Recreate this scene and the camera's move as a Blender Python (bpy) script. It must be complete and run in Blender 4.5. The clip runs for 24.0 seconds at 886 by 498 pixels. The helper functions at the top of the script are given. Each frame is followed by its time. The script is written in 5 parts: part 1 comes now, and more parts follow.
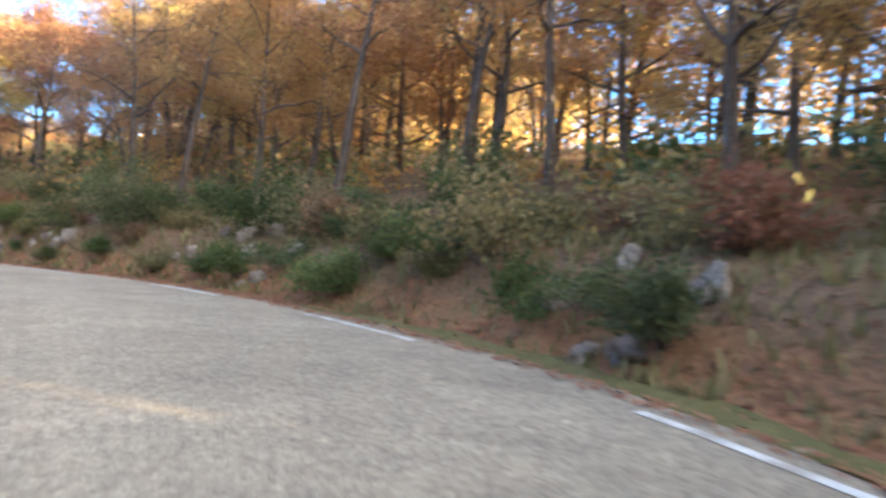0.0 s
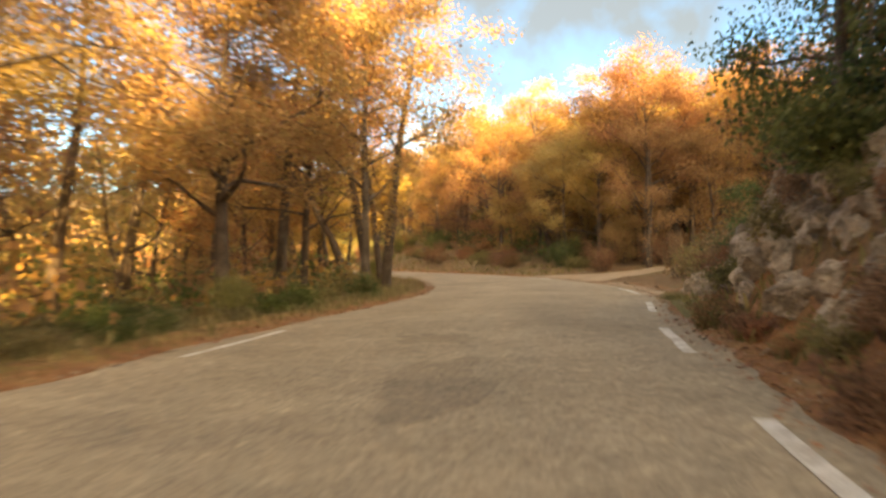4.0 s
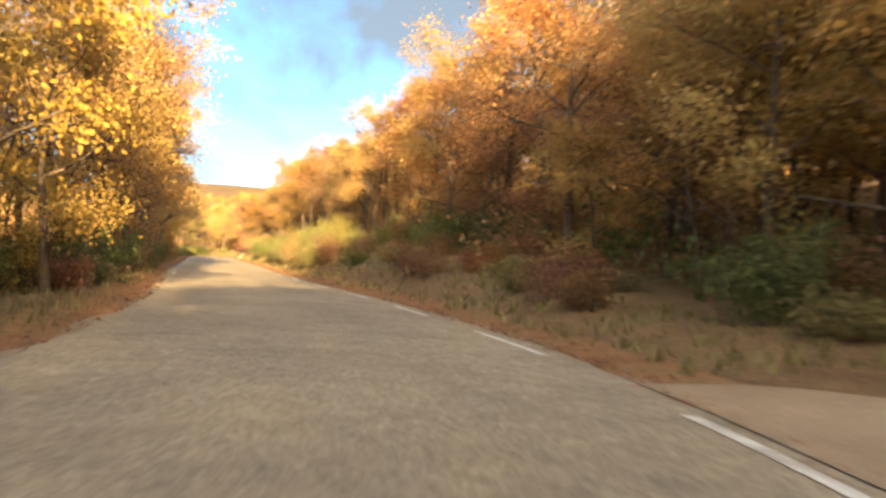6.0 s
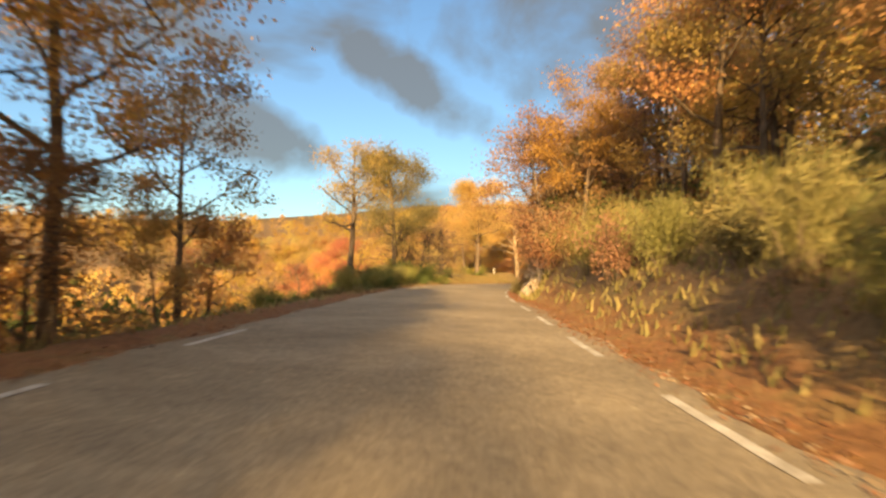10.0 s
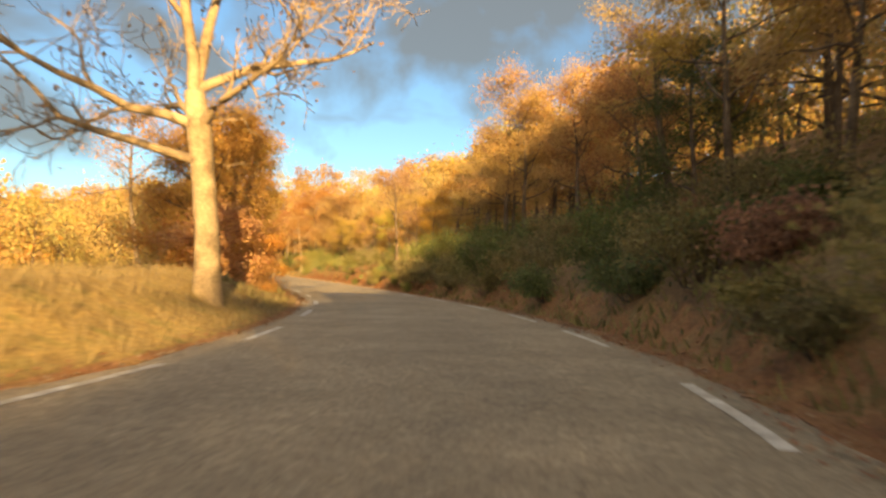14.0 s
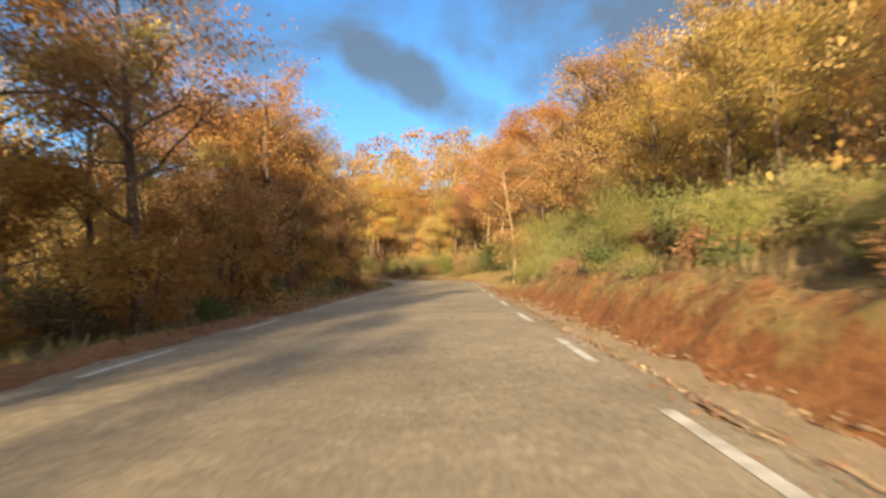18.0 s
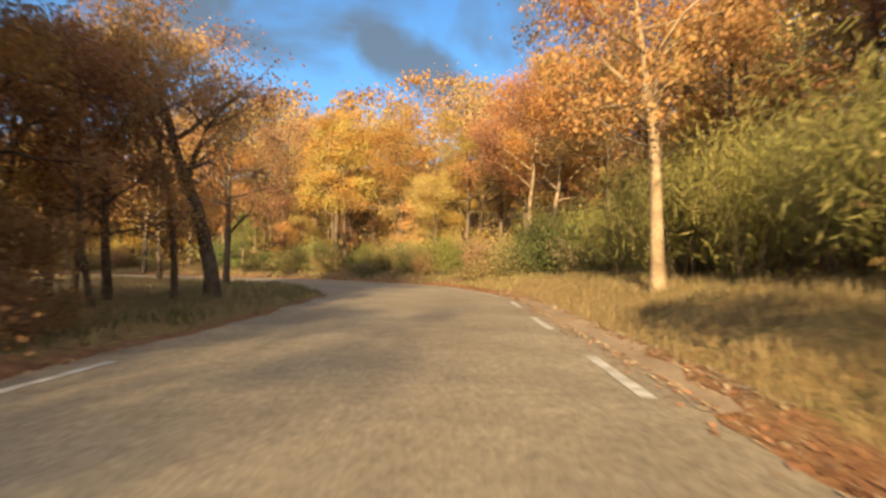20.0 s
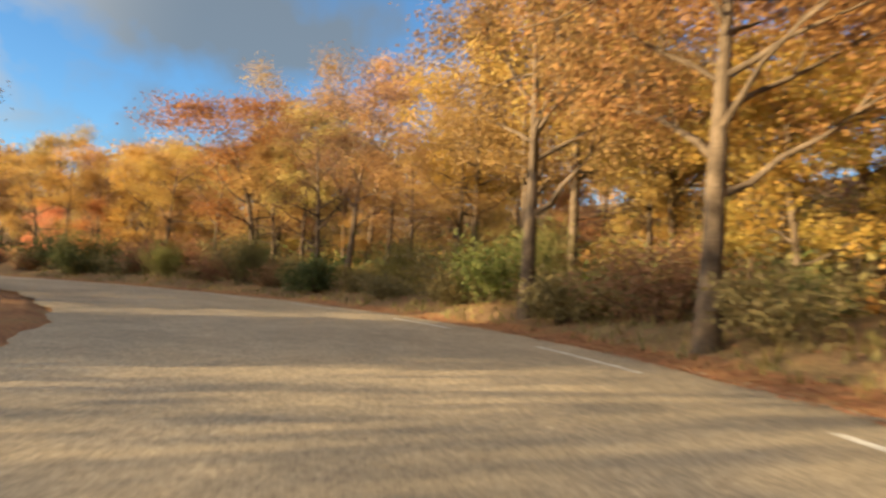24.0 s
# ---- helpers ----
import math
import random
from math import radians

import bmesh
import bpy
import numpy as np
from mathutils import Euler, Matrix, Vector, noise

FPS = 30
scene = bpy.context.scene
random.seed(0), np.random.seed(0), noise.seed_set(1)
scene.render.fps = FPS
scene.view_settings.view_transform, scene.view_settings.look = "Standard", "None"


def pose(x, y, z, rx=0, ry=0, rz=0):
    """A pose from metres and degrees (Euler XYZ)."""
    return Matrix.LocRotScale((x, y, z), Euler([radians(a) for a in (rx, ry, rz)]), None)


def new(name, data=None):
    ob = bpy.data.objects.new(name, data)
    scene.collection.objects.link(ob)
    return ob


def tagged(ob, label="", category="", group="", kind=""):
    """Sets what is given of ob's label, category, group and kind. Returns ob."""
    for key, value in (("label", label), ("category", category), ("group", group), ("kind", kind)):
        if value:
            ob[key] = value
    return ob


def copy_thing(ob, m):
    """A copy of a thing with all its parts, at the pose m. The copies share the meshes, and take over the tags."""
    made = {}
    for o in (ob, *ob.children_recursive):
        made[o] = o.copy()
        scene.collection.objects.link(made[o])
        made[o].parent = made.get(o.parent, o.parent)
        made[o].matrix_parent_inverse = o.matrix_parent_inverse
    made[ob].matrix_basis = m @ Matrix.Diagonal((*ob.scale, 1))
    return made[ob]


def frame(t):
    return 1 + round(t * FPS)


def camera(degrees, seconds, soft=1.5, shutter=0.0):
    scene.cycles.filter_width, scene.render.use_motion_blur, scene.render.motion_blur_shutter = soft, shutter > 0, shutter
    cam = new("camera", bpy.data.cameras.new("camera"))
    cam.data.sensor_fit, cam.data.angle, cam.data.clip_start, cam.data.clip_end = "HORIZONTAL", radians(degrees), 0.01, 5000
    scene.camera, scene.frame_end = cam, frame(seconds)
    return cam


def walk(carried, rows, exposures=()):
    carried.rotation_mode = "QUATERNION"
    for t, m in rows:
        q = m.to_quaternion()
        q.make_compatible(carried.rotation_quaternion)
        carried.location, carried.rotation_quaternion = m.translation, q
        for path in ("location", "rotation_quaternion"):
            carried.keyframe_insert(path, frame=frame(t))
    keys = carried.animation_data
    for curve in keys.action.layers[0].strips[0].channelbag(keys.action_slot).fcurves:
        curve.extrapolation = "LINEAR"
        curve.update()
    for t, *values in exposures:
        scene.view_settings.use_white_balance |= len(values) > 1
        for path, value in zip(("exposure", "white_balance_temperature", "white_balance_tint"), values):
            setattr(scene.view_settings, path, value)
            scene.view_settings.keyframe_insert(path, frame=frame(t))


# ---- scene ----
cam = camera(64.1, 24.0, soft=2.6, shutter=0.25)
PATH = [
    (0.0, 0.000, 0.000, 1.220, 90.10, -3.20, -50.70),
    (0.5, 2.918, 3.764, 1.220, 90.07, -2.38, -34.18),
    (1.0, 4.975, 8.820, 1.220, 91.03, -1.52, -18.39),
    (1.5, 6.069, 15.453, 1.220, 92.23, -1.16, -5.99),
    (3.5, 6.278, 46.509, 1.220, 90.90, -0.00, 0.00),
    (4.0, 7.288, 55.404, 1.220, 90.60, 0.72, -4.78),
    (4.5, 8.904, 63.384, 1.220, 90.98, -0.66, -9.82),
    (5.0, 10.823, 71.065, 1.220, 91.57, -2.58, -13.07),
    (5.5, 12.691, 78.334, 1.220, 91.78, -4.06, -9.90),
    (6.0, 13.129, 86.758, 1.220, 91.20, -3.25, 1.82),
    (6.5, 11.864, 95.495, 1.220, 92.38, -2.87, 11.13),
    (7.0, 8.969, 105.267, 1.220, 92.93, -1.63, 17.67),
    (7.5, 5.057, 115.744, 1.220, 92.11, -1.40, 21.07),
    (8.0, 0.800, 126.196, 1.220, 91.69, -1.54, 22.67),
    (8.5, -3.328, 137.164, 1.220, 92.09, -0.84, 22.79),
    (9.0, -7.327, 147.874, 1.220, 91.99, -1.44, 22.47),
    (9.5, -11.197, 158.195, 1.220, 91.90, -1.53, 22.07),
    (11.5, -24.924, 196.914, 1.220, 91.50, -0.00, 21.50),
    (12.0, -27.917, 205.953, 1.220, 91.50, 0.84, 19.82),
    (12.5, -30.419, 215.187, 1.220, 91.69, 0.73, 16.72),
    (13.0, -32.308, 224.665, 1.220, 91.78, 1.85, 11.74),
    (13.5, -33.168, 233.690, 1.220, 91.96, 0.86, 7.52),
    (14.0, -33.685, 242.567, 1.220, 91.94, -1.49, 5.56),
    (14.5, -34.427, 250.933, 1.220, 91.85, -3.30, 5.81),
    (15.0, -35.731, 259.646, 1.220, 92.27, -3.28, 9.11),
    (15.5, -37.816, 268.901, 1.220, 92.29, -2.62, 14.53),
    (16.0, -40.833, 278.361, 1.220, 92.30, -1.02, 18.57),
    (16.5, -44.119, 287.423, 1.220, 91.90, -0.69, 21.28),
    (17.0, -47.823, 296.466, 1.220, 92.10, 0.37, 22.71),
    (17.5, -51.453, 305.681, 1.220, 92.10, 0.96, 23.03),
    (18.0, -55.205, 314.847, 1.220, 91.60, 1.66, 23.14),
    (18.5, -58.811, 323.641, 1.220, 91.70, 1.66, 23.14),
    (20.5, -72.199, 355.564, 1.220, 91.03, -1.46, 24.00),
    (21.0, -75.287, 362.731, 1.220, 90.92, -1.67, 24.40),
    (21.5, -78.423, 369.311, 1.220, 91.26, -2.41, 26.89),
    (22.0, -82.274, 375.416, 1.220, 91.13, -3.43, 35.18),
    (22.5, -86.797, 380.143, 1.220, 91.10, -3.64, 46.39),
    (23.0, -91.882, 383.588, 1.220, 91.34, -3.19, 57.91),
    (23.5, -97.425, 385.749, 1.220, 91.44, -2.75, 70.92),
    (24.0, -103.386, 386.540, 1.220, 92.29, -2.89, 86.24),
]
EXPOSURES = [(0.0, 3.88, 5900, 4), (1.5, 3.25, 6100, 5), (3.5, 2.95, 10800, 8), (4.0, 3.0, 11400, 8), (5.0, 3.0, 9600, 6), (6.0, 2.75, 8500, 6), (7.0, 1.97, 12800, 10), (7.5, 1.77, 11200, 10), (9.5, 1.8, 10200, 11),
             (11.5, 1.52, 8500, 8), (12.5, 1.47, 9400, 10), (14.0, 1.97, 10300, 7), (15.0, 2.22, 9800, 8), (16.0, 1.87, 9400, 8), (17.0, 1.66, 6600, 3), (18.5, 1.74, 6600, 3), (21.5, 1.57, 7600, 7), (22.3, 1.67, 7100, 4), (23.0, 1.92, 6600, 2), (24.0, 1.97, 7300, 4)]
SKY, SUN = 0.072, 5.0
CLOUD_COLOR, CLOUD_BRIGHT = (0.8, 0.93, 1.1, 1), (10.5, 9.4, 8.2, 1)
CLOUD_SHIFT = (0.3, 0.1, 0.0)
# heading and height of a cloud (degrees), its half length and half thickness, its lean
# from the one at 180.0 on: out of view, added to brighten the shade
CLOUDS = [(24.6, 14.6, 0.14, 0.038, -30), (-6.0, 23.5, 0.40, 0.19, -2), (38.0, 10.0, 0.13, 0.045, -8), (46.0, 20.5, 0.14, 0.05, -14), (53.0, 15.5, 0.07, 0.025, -10),
          (106.0, 20.0, 0.36, 0.1, -5), (-60.0, 35.0, 0.4, 0.25, 0), (180.0, 34.0, 0.8, 0.35, 0), (240.0, 28.0, 0.45, 0.25, 10), (150.0, 60.0, 0.5, 0.35, 0),
          (210.0, 62.0, 0.5, 0.4, 0), (290.0, 48.0, 0.4, 0.3, 5), (60.0, 60.0, 0.35, 0.25, 0), (125.0, 38.0, 0.4, 0.2, -6)]
walk(cam, [(t, pose(*r)) for t, *r in PATH], EXPOSURES)

# ---- world, sun ----
SUN_HEADING, SUN_HEIGHT = 16.8, 12.5      # shadows run to this heading (degrees left of +y)
world = bpy.data.worlds.new("sky")
scene.world = world
world.use_nodes = True


def build_sky():
    nt = world.node_tree
    nt.nodes.clear()
    N, L = nt.nodes.new, nt.links.new
    out, bg = N("ShaderNodeOutputWorld"), N("ShaderNodeBackground")
    sky = N("ShaderNodeTexSky")
    sky.sky_type, sky.sun_disc = "NISHITA", False
    sky.sun_elevation, sky.sun_rotation = radians(SUN_HEIGHT), radians(180 - SUN_HEADING)
    sky.air_density, sky.dust_density, sky.ozone_density = 1.0, 0.1, 6.0
    geo = N("ShaderNodeTexCoord")
    # clouds: soft noise on the direction, flattened towards the horizon
    mp = N("ShaderNodeMapping")
    mp.inputs["Scale"].default_value = (2.6, 2.6, 7.5)
    mp.inputs["Location"].default_value = CLOUD_SHIFT
    L(geo.outputs["Generated"], mp.inputs["Vector"])
    nz = N("ShaderNodeTexNoise")
    nz.inputs["Scale"].default_value, nz.inputs["Detail"].default_value = 1.0, 5.0
    nz.inputs["Roughness"].default_value = 0.48
    L(mp.outputs[0], nz.inputs["Vector"])
    cover = N("ShaderNodeMapRange")
    cover.inputs["From Min"].default_value, cover.inputs["From Max"].default_value = 0.55, 0.66
    L(nz.outputs["Fac"], cover.inputs["Value"])
    # the cloud bank over the start, the dark streak ahead, and added clouds out of view
    total = cover.outputs["Result"]
    nz2 = N("ShaderNodeTexNoise")
    nz2.inputs["Scale"].default_value, nz2.inputs["Detail"].default_value = 9.0, 6.0
    nz2.inputs["Roughness"].default_value, nz2.inputs["Distortion"].default_value = 0.52, 0.15
    L(geo.outputs["Generated"], nz2.inputs["Vector"])
    for heading, height, long, thick, lean in CLOUDS:
        h, e = radians(heading), radians(height)
        mid = Vector((-math.sin(h) * math.cos(e), math.cos(h) * math.cos(e), math.sin(e)))
        right, up = Vector((math.cos(h), math.sin(h), 0)), Vector((math.sin(h) * math.sin(e), -math.cos(h) * math.sin(e), math.cos(e)))
        a = radians(lean)
        ax, ay = right * math.cos(a) + up * math.sin(a), up * math.cos(a) - right * math.sin(a)
        parts = []
        for axis, size in ((ax, long), (ay, thick)):
            dot = N("ShaderNodeVectorMath")
            dot.operation = "DOT_PRODUCT"
            L(geo.outputs["Generated"], dot.inputs[0])
            dot.inputs[1].default_value = axis
            sub = N("ShaderNodeMath")
            sub.operation = "SUBTRACT"
            L(dot.outputs["Value"], sub.inputs[0])
            sub.inputs[1].default_value = axis.dot(mid)
            sc = N("ShaderNodeMath")
            sc.operation = "DIVIDE"
            L(sub.outputs[0], sc.inputs[0])
            sc.inputs[1].default_value = size
            sq = N("ShaderNodeMath")
            sq.operation = "MULTIPLY"
            L(sc.outputs[0], sq.inputs[0])
            L(sc.outputs[0], sq.inputs[1])
            parts.append(sq)
        add = N("ShaderNodeMath")
        L(parts[0].outputs[0], add.inputs[0])
        L(parts[1].outputs[0], add.inputs[1])
        wob = N("ShaderNodeMath")
        wob.operation = "MULTIPLY_ADD"
        L(nz2.outputs["Fac"], wob.inputs[0])
        wob.inputs[1].default_value = 4.4
        L(add.outputs[0], wob.inputs[2])
        mr = N("ShaderNodeMapRange")
        mr.inputs["From Min"].default_value, mr.inputs["From Max"].default_value = 2.4, 3.6
        mr.inputs["To Min"].default_value, mr.inputs["To Max"].default_value = 1.0, 0.0
        L(wob.outputs[0], mr.inputs["Value"])
        mx = N("ShaderNodeMath")
        mx.operation = "MAXIMUM"
        L(total, mx.inputs[0])
        L(mr.outputs["Result"], mx.inputs[1])
        total = mx.outputs[0]
    mix = N("ShaderNodeMix")
    mix.data_type = "RGBA"
    cut = N("ShaderNodeMath")
    cut.operation = "MULTIPLY"
    cut.inputs[1].default_value = 0.8
    L(total, cut.inputs[0])
    L(cut.outputs[0], mix.inputs["Factor"])
    L(sky.outputs[0], mix.inputs["A"])
    # clouds glow towards the sun, filling the shade, and stay grey away from it
    h, e = radians(SUN_HEADING + 180), radians(SUN_HEIGHT)
    near = N("ShaderNodeVectorMath")
    near.operation = "DOT_PRODUCT"
    L(geo.outputs["Generated"], near.inputs[0])
    near.inputs[1].default_value = (-math.sin(h) * math.cos(e), math.cos(h) * math.cos(e), math.sin(e))
    glow = N("ShaderNodeMapRange")
    glow.interpolation_type = "SMOOTHSTEP"
    glow.inputs["From Min"].default_value, glow.inputs["From Max"].default_value = 0.05, 0.95
    L(near.outputs["Value"], glow.inputs["Value"])
    tone = N("ShaderNodeMix")
    tone.data_type = "RGBA"
    L(glow.outputs["Result"], tone.inputs["Factor"])
    tone.inputs["A"].default_value, tone.inputs["B"].default_value = CLOUD_COLOR, CLOUD_BRIGHT
    L(tone.outputs["Result"], mix.inputs["B"])
    L(mix.outputs["Result"], bg.inputs["Color"])
    bg.inputs["Strength"].default_value = SKY
    L(bg.outputs[0], out.inputs["Surface"])


build_sky()
sun_data = bpy.data.lights.new("sun", "SUN")
sun_data.energy, sun_data.angle, sun_data.color = SUN, radians(0.6), (1.0, 0.72, 0.40)
sun = new("sun", sun_data)
sun.rotation_euler = (radians(90 - SUN_HEIGHT), 0, radians(SUN_HEADING))

# ---- materials ----


def nodes(name):
    m = bpy.data.materials.new(name)
    m.use_nodes = True
    nt = m.node_tree
    return m, nt, nt.nodes["Principled BSDF"]


def ramp_of(nt, fac, stops):
    r = nt.nodes.new("ShaderNodeValToRGB")
    el = r.color_ramp.elements
    while len(el) < len(stops):
        el.new(0.5)
    for e, (p, c) in zip(el, stops):
        e.position, e.color = p, (*c, 1)
    nt.links.new(fac, r.inputs["Fac"])
    return r.outputs["Color"]


def noise_of(nt, scale, detail=4.0, rough=0.55, vec=None):
    n = nt.nodes.new("ShaderNodeTexNoise")
    n.inputs["Scale"].default_value, n.inputs["Detail"].default_value, n.inputs["Roughness"].default_value = scale, detail, rough
    if vec is None:
        g = nt.nodes.new("ShaderNodeNewGeometry")
        vec = g.outputs["Position"]
    nt.links.new(vec, n.inputs["Vector"])
    return n.outputs["Fac"]


def mixed(nt, fac, a, b, how="MIX"):
    m = nt.nodes.new("ShaderNodeMix")
    m.data_type, m.blend_type = "RGBA", how
    for sock, v in (("Factor", fac), ("A", a), ("B", b)):
        if isinstance(v, (int, float)):
            m.inputs[sock].default_value = v
        elif isinstance(v, tuple):
            m.inputs[sock].default_value = (*v, 1)
        else:
            nt.links.new(v, m.inputs[sock])
    return m.outputs["Result"]


def bump(nt, bsdf, height, strength, distance):
    b = nt.nodes.new("ShaderNodeBump")
    b.inputs["Strength"].default_value, b.inputs["Distance"].default_value = strength, distance
    nt.links.new(height, b.inputs["Height"])
    nt.links.new(b.outputs[0], bsdf.inputs["Normal"])


def rough_mat(name, stops, scale, fine, roughness=0.9, strength=0.6, distance=0.02):
    """Large patches by a ramp, darkened and lightened by a fine grain, with relief."""
    m, nt, b = nodes(name)
    big = ramp_of(nt, noise_of(nt, scale), stops)
    grain = noise_of(nt, fine, 3.0, 0.7)
    g = ramp_of(nt, grain, ((0.3, (0.62, 0.62, 0.62)), (0.7, (1.25, 1.25, 1.25))))
    nt.links.new(mixed(nt, 1.0, big, g, "MULTIPLY"), b.inputs["Base Color"])
    b.inputs["Roughness"].default_value = roughness
    b.inputs["Specular IOR Level"].default_value = 0.25
    bump(nt, b, grain, strength, distance)
    return m


def leaf_mat(name, stops, see_through=0.35):
    """Leaf colour by tree and by leaf; light passes partly through."""
    m, nt, b = nodes(name)
    N, L = nt.nodes.new, nt.links.new
    info, geo = N("ShaderNodeObjectInfo"), N("ShaderNodeNewGeometry")
    total = None
    for sock, share in ((geo.outputs["Random Per Island"], 0.42), (info.outputs["Random"], 0.36), (noise_of(nt, 0.45, 2.0), 0.5)):
        add = N("ShaderNodeMath")
        add.operation = "MULTIPLY_ADD"
        L(sock, add.inputs[0])
        add.inputs[1].default_value, add.inputs[2].default_value = share, -0.14 if total is None else 0.0
        if total is not None:
            L(total, add.inputs[2])
        total = add.outputs[0]
    hue = N("ShaderNodeHueSaturation")
    for times, low, high, into in ((7.31, 0.489, 0.521, "Hue"), (13.7, 0.76, 1.1, "Value"), (23.9, 0.82, 1.0, "Saturation")):
        spin, part = N("ShaderNodeMath"), N("ShaderNodeMath")
        spin.operation, part.operation = "MULTIPLY", "FRACT"
        spin.inputs[1].default_value = times
        L(info.outputs["Random"], spin.inputs[0])
        L(spin.outputs[0], part.inputs[0])
        share = N("ShaderNodeMapRange")
        share.inputs["To Min"].default_value, share.inputs["To Max"].default_value = low, high
        L(part.outputs[0], share.inputs["Value"])
        L(share.outputs["Result"], hue.inputs[into])
    L(ramp_of(nt, add.outputs[0], stops), hue.inputs["Color"])
    col = hue.outputs["Color"]
    L(col, b.inputs["Base Color"])
    b.inputs["Roughness"].default_value, b.inputs["Specular IOR Level"].default_value = 0.6, 0.2
    tr, mx = N("ShaderNodeBsdfTranslucent"), N("ShaderNodeMixShader")
    L(col, tr.inputs["Color"])
    mx.inputs[0].default_value = see_through
    L(b.outputs[0], mx.inputs[1])
    L(tr.outputs[0], mx.inputs[2])
    L(mx.outputs[0], nt.nodes["Material Output"].inputs["Surface"])
    return m


def asphalt_mat(name, low, high):
    m, nt, b = nodes(name)
    big = ramp_of(nt, noise_of(nt, 0.25, 5, 0.6), ((0.3, low), (0.7, high)))
    patch = ramp_of(nt, noise_of(nt, 0.7, 8, 0.72), ((0.35, (0.82, 0.82, 0.83)), (0.65, (1.1, 1.09, 1.07))))
    mottle = ramp_of(nt, noise_of(nt, 4.5, 4, 0.6), ((0.35, (0.9, 0.9, 0.91)), (0.65, (1.08, 1.07, 1.05))))
    speck = ramp_of(nt, noise_of(nt, 17.0, 3, 0.7), ((0.34, (0.66, 0.66, 0.67)), (0.66, (1.28, 1.27, 1.24))))
    patch = mixed(nt, 1.0, mixed(nt, 1.0, patch, mottle, "MULTIPLY"), speck, "MULTIPLY")
    grain = noise_of(nt, 60.0, 3, 0.8)
    g = ramp_of(nt, grain, ((0.3, (0.62, 0.62, 0.62)), (0.7, (1.3, 1.3, 1.27))))
    spots = ramp_of(nt, noise_of(nt, 9.0, 2, 0.5), ((0.66, (1, 1, 1)), (0.78, (1.35, 1.3, 1.22))))
    col = mixed(nt, 1.0, mixed(nt, 1.0, mixed(nt, 1.0, big, patch, "MULTIPLY"), g, "MULTIPLY"), spots, "MULTIPLY")
    lane = nt.nodes.new("ShaderNodeAttribute")
    lane.attribute_name = "worn"
    col = mixed(nt, lane.outputs["Fac"], col, (0.86, 0.86, 0.87), "MULTIPLY")
    nt.links.new(col, b.inputs["Base Color"])
    b.inputs["Roughness"].default_value, b.inputs["Specular IOR Level"].default_value = 0.85, 0.3
    bump(nt, b, grain, 0.6, 0.012)
    return m


ASPHALT = asphalt_mat("asphalt", (0.29, 0.252, 0.196), (0.405, 0.353, 0.276))
PATCHED = asphalt_mat("patched_asphalt", (0.225, 0.195, 0.153), (0.315, 0.275, 0.216))
PAINT = rough_mat("worn_white_paint", ((0.35, (0.408, 0.384, 0.342)), (0.6, (0.7, 0.7, 0.672))), 2.5, 40, 0.7, 0.4, 0.004)


def ground_mat():
    """Forest floor, with leafy verges along the road and bare red earth in the cuttings, by the ground's own marks."""
    m, nt, b = nodes("forest_ground")
    soil = ramp_of(nt, noise_of(nt, 0.35), ((0.3, (0.15, 0.1, 0.062)), (0.5, (0.23, 0.155, 0.09)), (0.7, (0.175, 0.145, 0.078))))
    verge = ramp_of(nt, noise_of(nt, 1.1), ((0.3, (0.21, 0.11, 0.06)), (0.5, (0.31, 0.17, 0.09)), (0.7, (0.26, 0.19, 0.095))))
    red = ramp_of(nt, noise_of(nt, 1.3), ((0.3, (0.20, 0.085, 0.04)), (0.6, (0.31, 0.145, 0.065)), (0.8, (0.22, 0.14, 0.07))))
    ragged = noise_of(nt, 2.2, 6.0, 0.65)
    col = soil
    straw = ramp_of(nt, noise_of(nt, 1.7), ((0.3, (0.20, 0.135, 0.06)), (0.5, (0.33, 0.24, 0.105)), (0.7, (0.20, 0.18, 0.07))))
    for name, other in (("verge", verge), ("red", red), ("straw", straw)):
        at_ = nt.nodes.new("ShaderNodeAttribute")
        at_.attribute_name = name
        add = nt.nodes.new("ShaderNodeMath")
        nt.links.new(at_.outputs["Fac"], add.inputs[0])
        nt.links.new(ragged, add.inputs[1])
        mr = nt.nodes.new("ShaderNodeMapRange")
        mr.inputs["From Min"].default_value, mr.inputs["From Max"].default_value = 0.92, 1.08
        nt.links.new(add.outputs[0], mr.inputs["Value"])
        col = mixed(nt, mr.outputs["Result"], col, other)
    grain = noise_of(nt, 11, 4.0, 0.7)
    g = ramp_of(nt, grain, ((0.3, (0.5, 0.5, 0.5)), (0.7, (1.35, 1.3, 1.25))))
    nt.links.new(mixed(nt, 1.0, col, g, "MULTIPLY"), b.inputs["Base Color"])
    b.inputs["Roughness"].default_value, b.inputs["Specular IOR Level"].default_value = 0.95, 0.2
    bump(nt, b, grain, 1.0, 0.06)
    return m


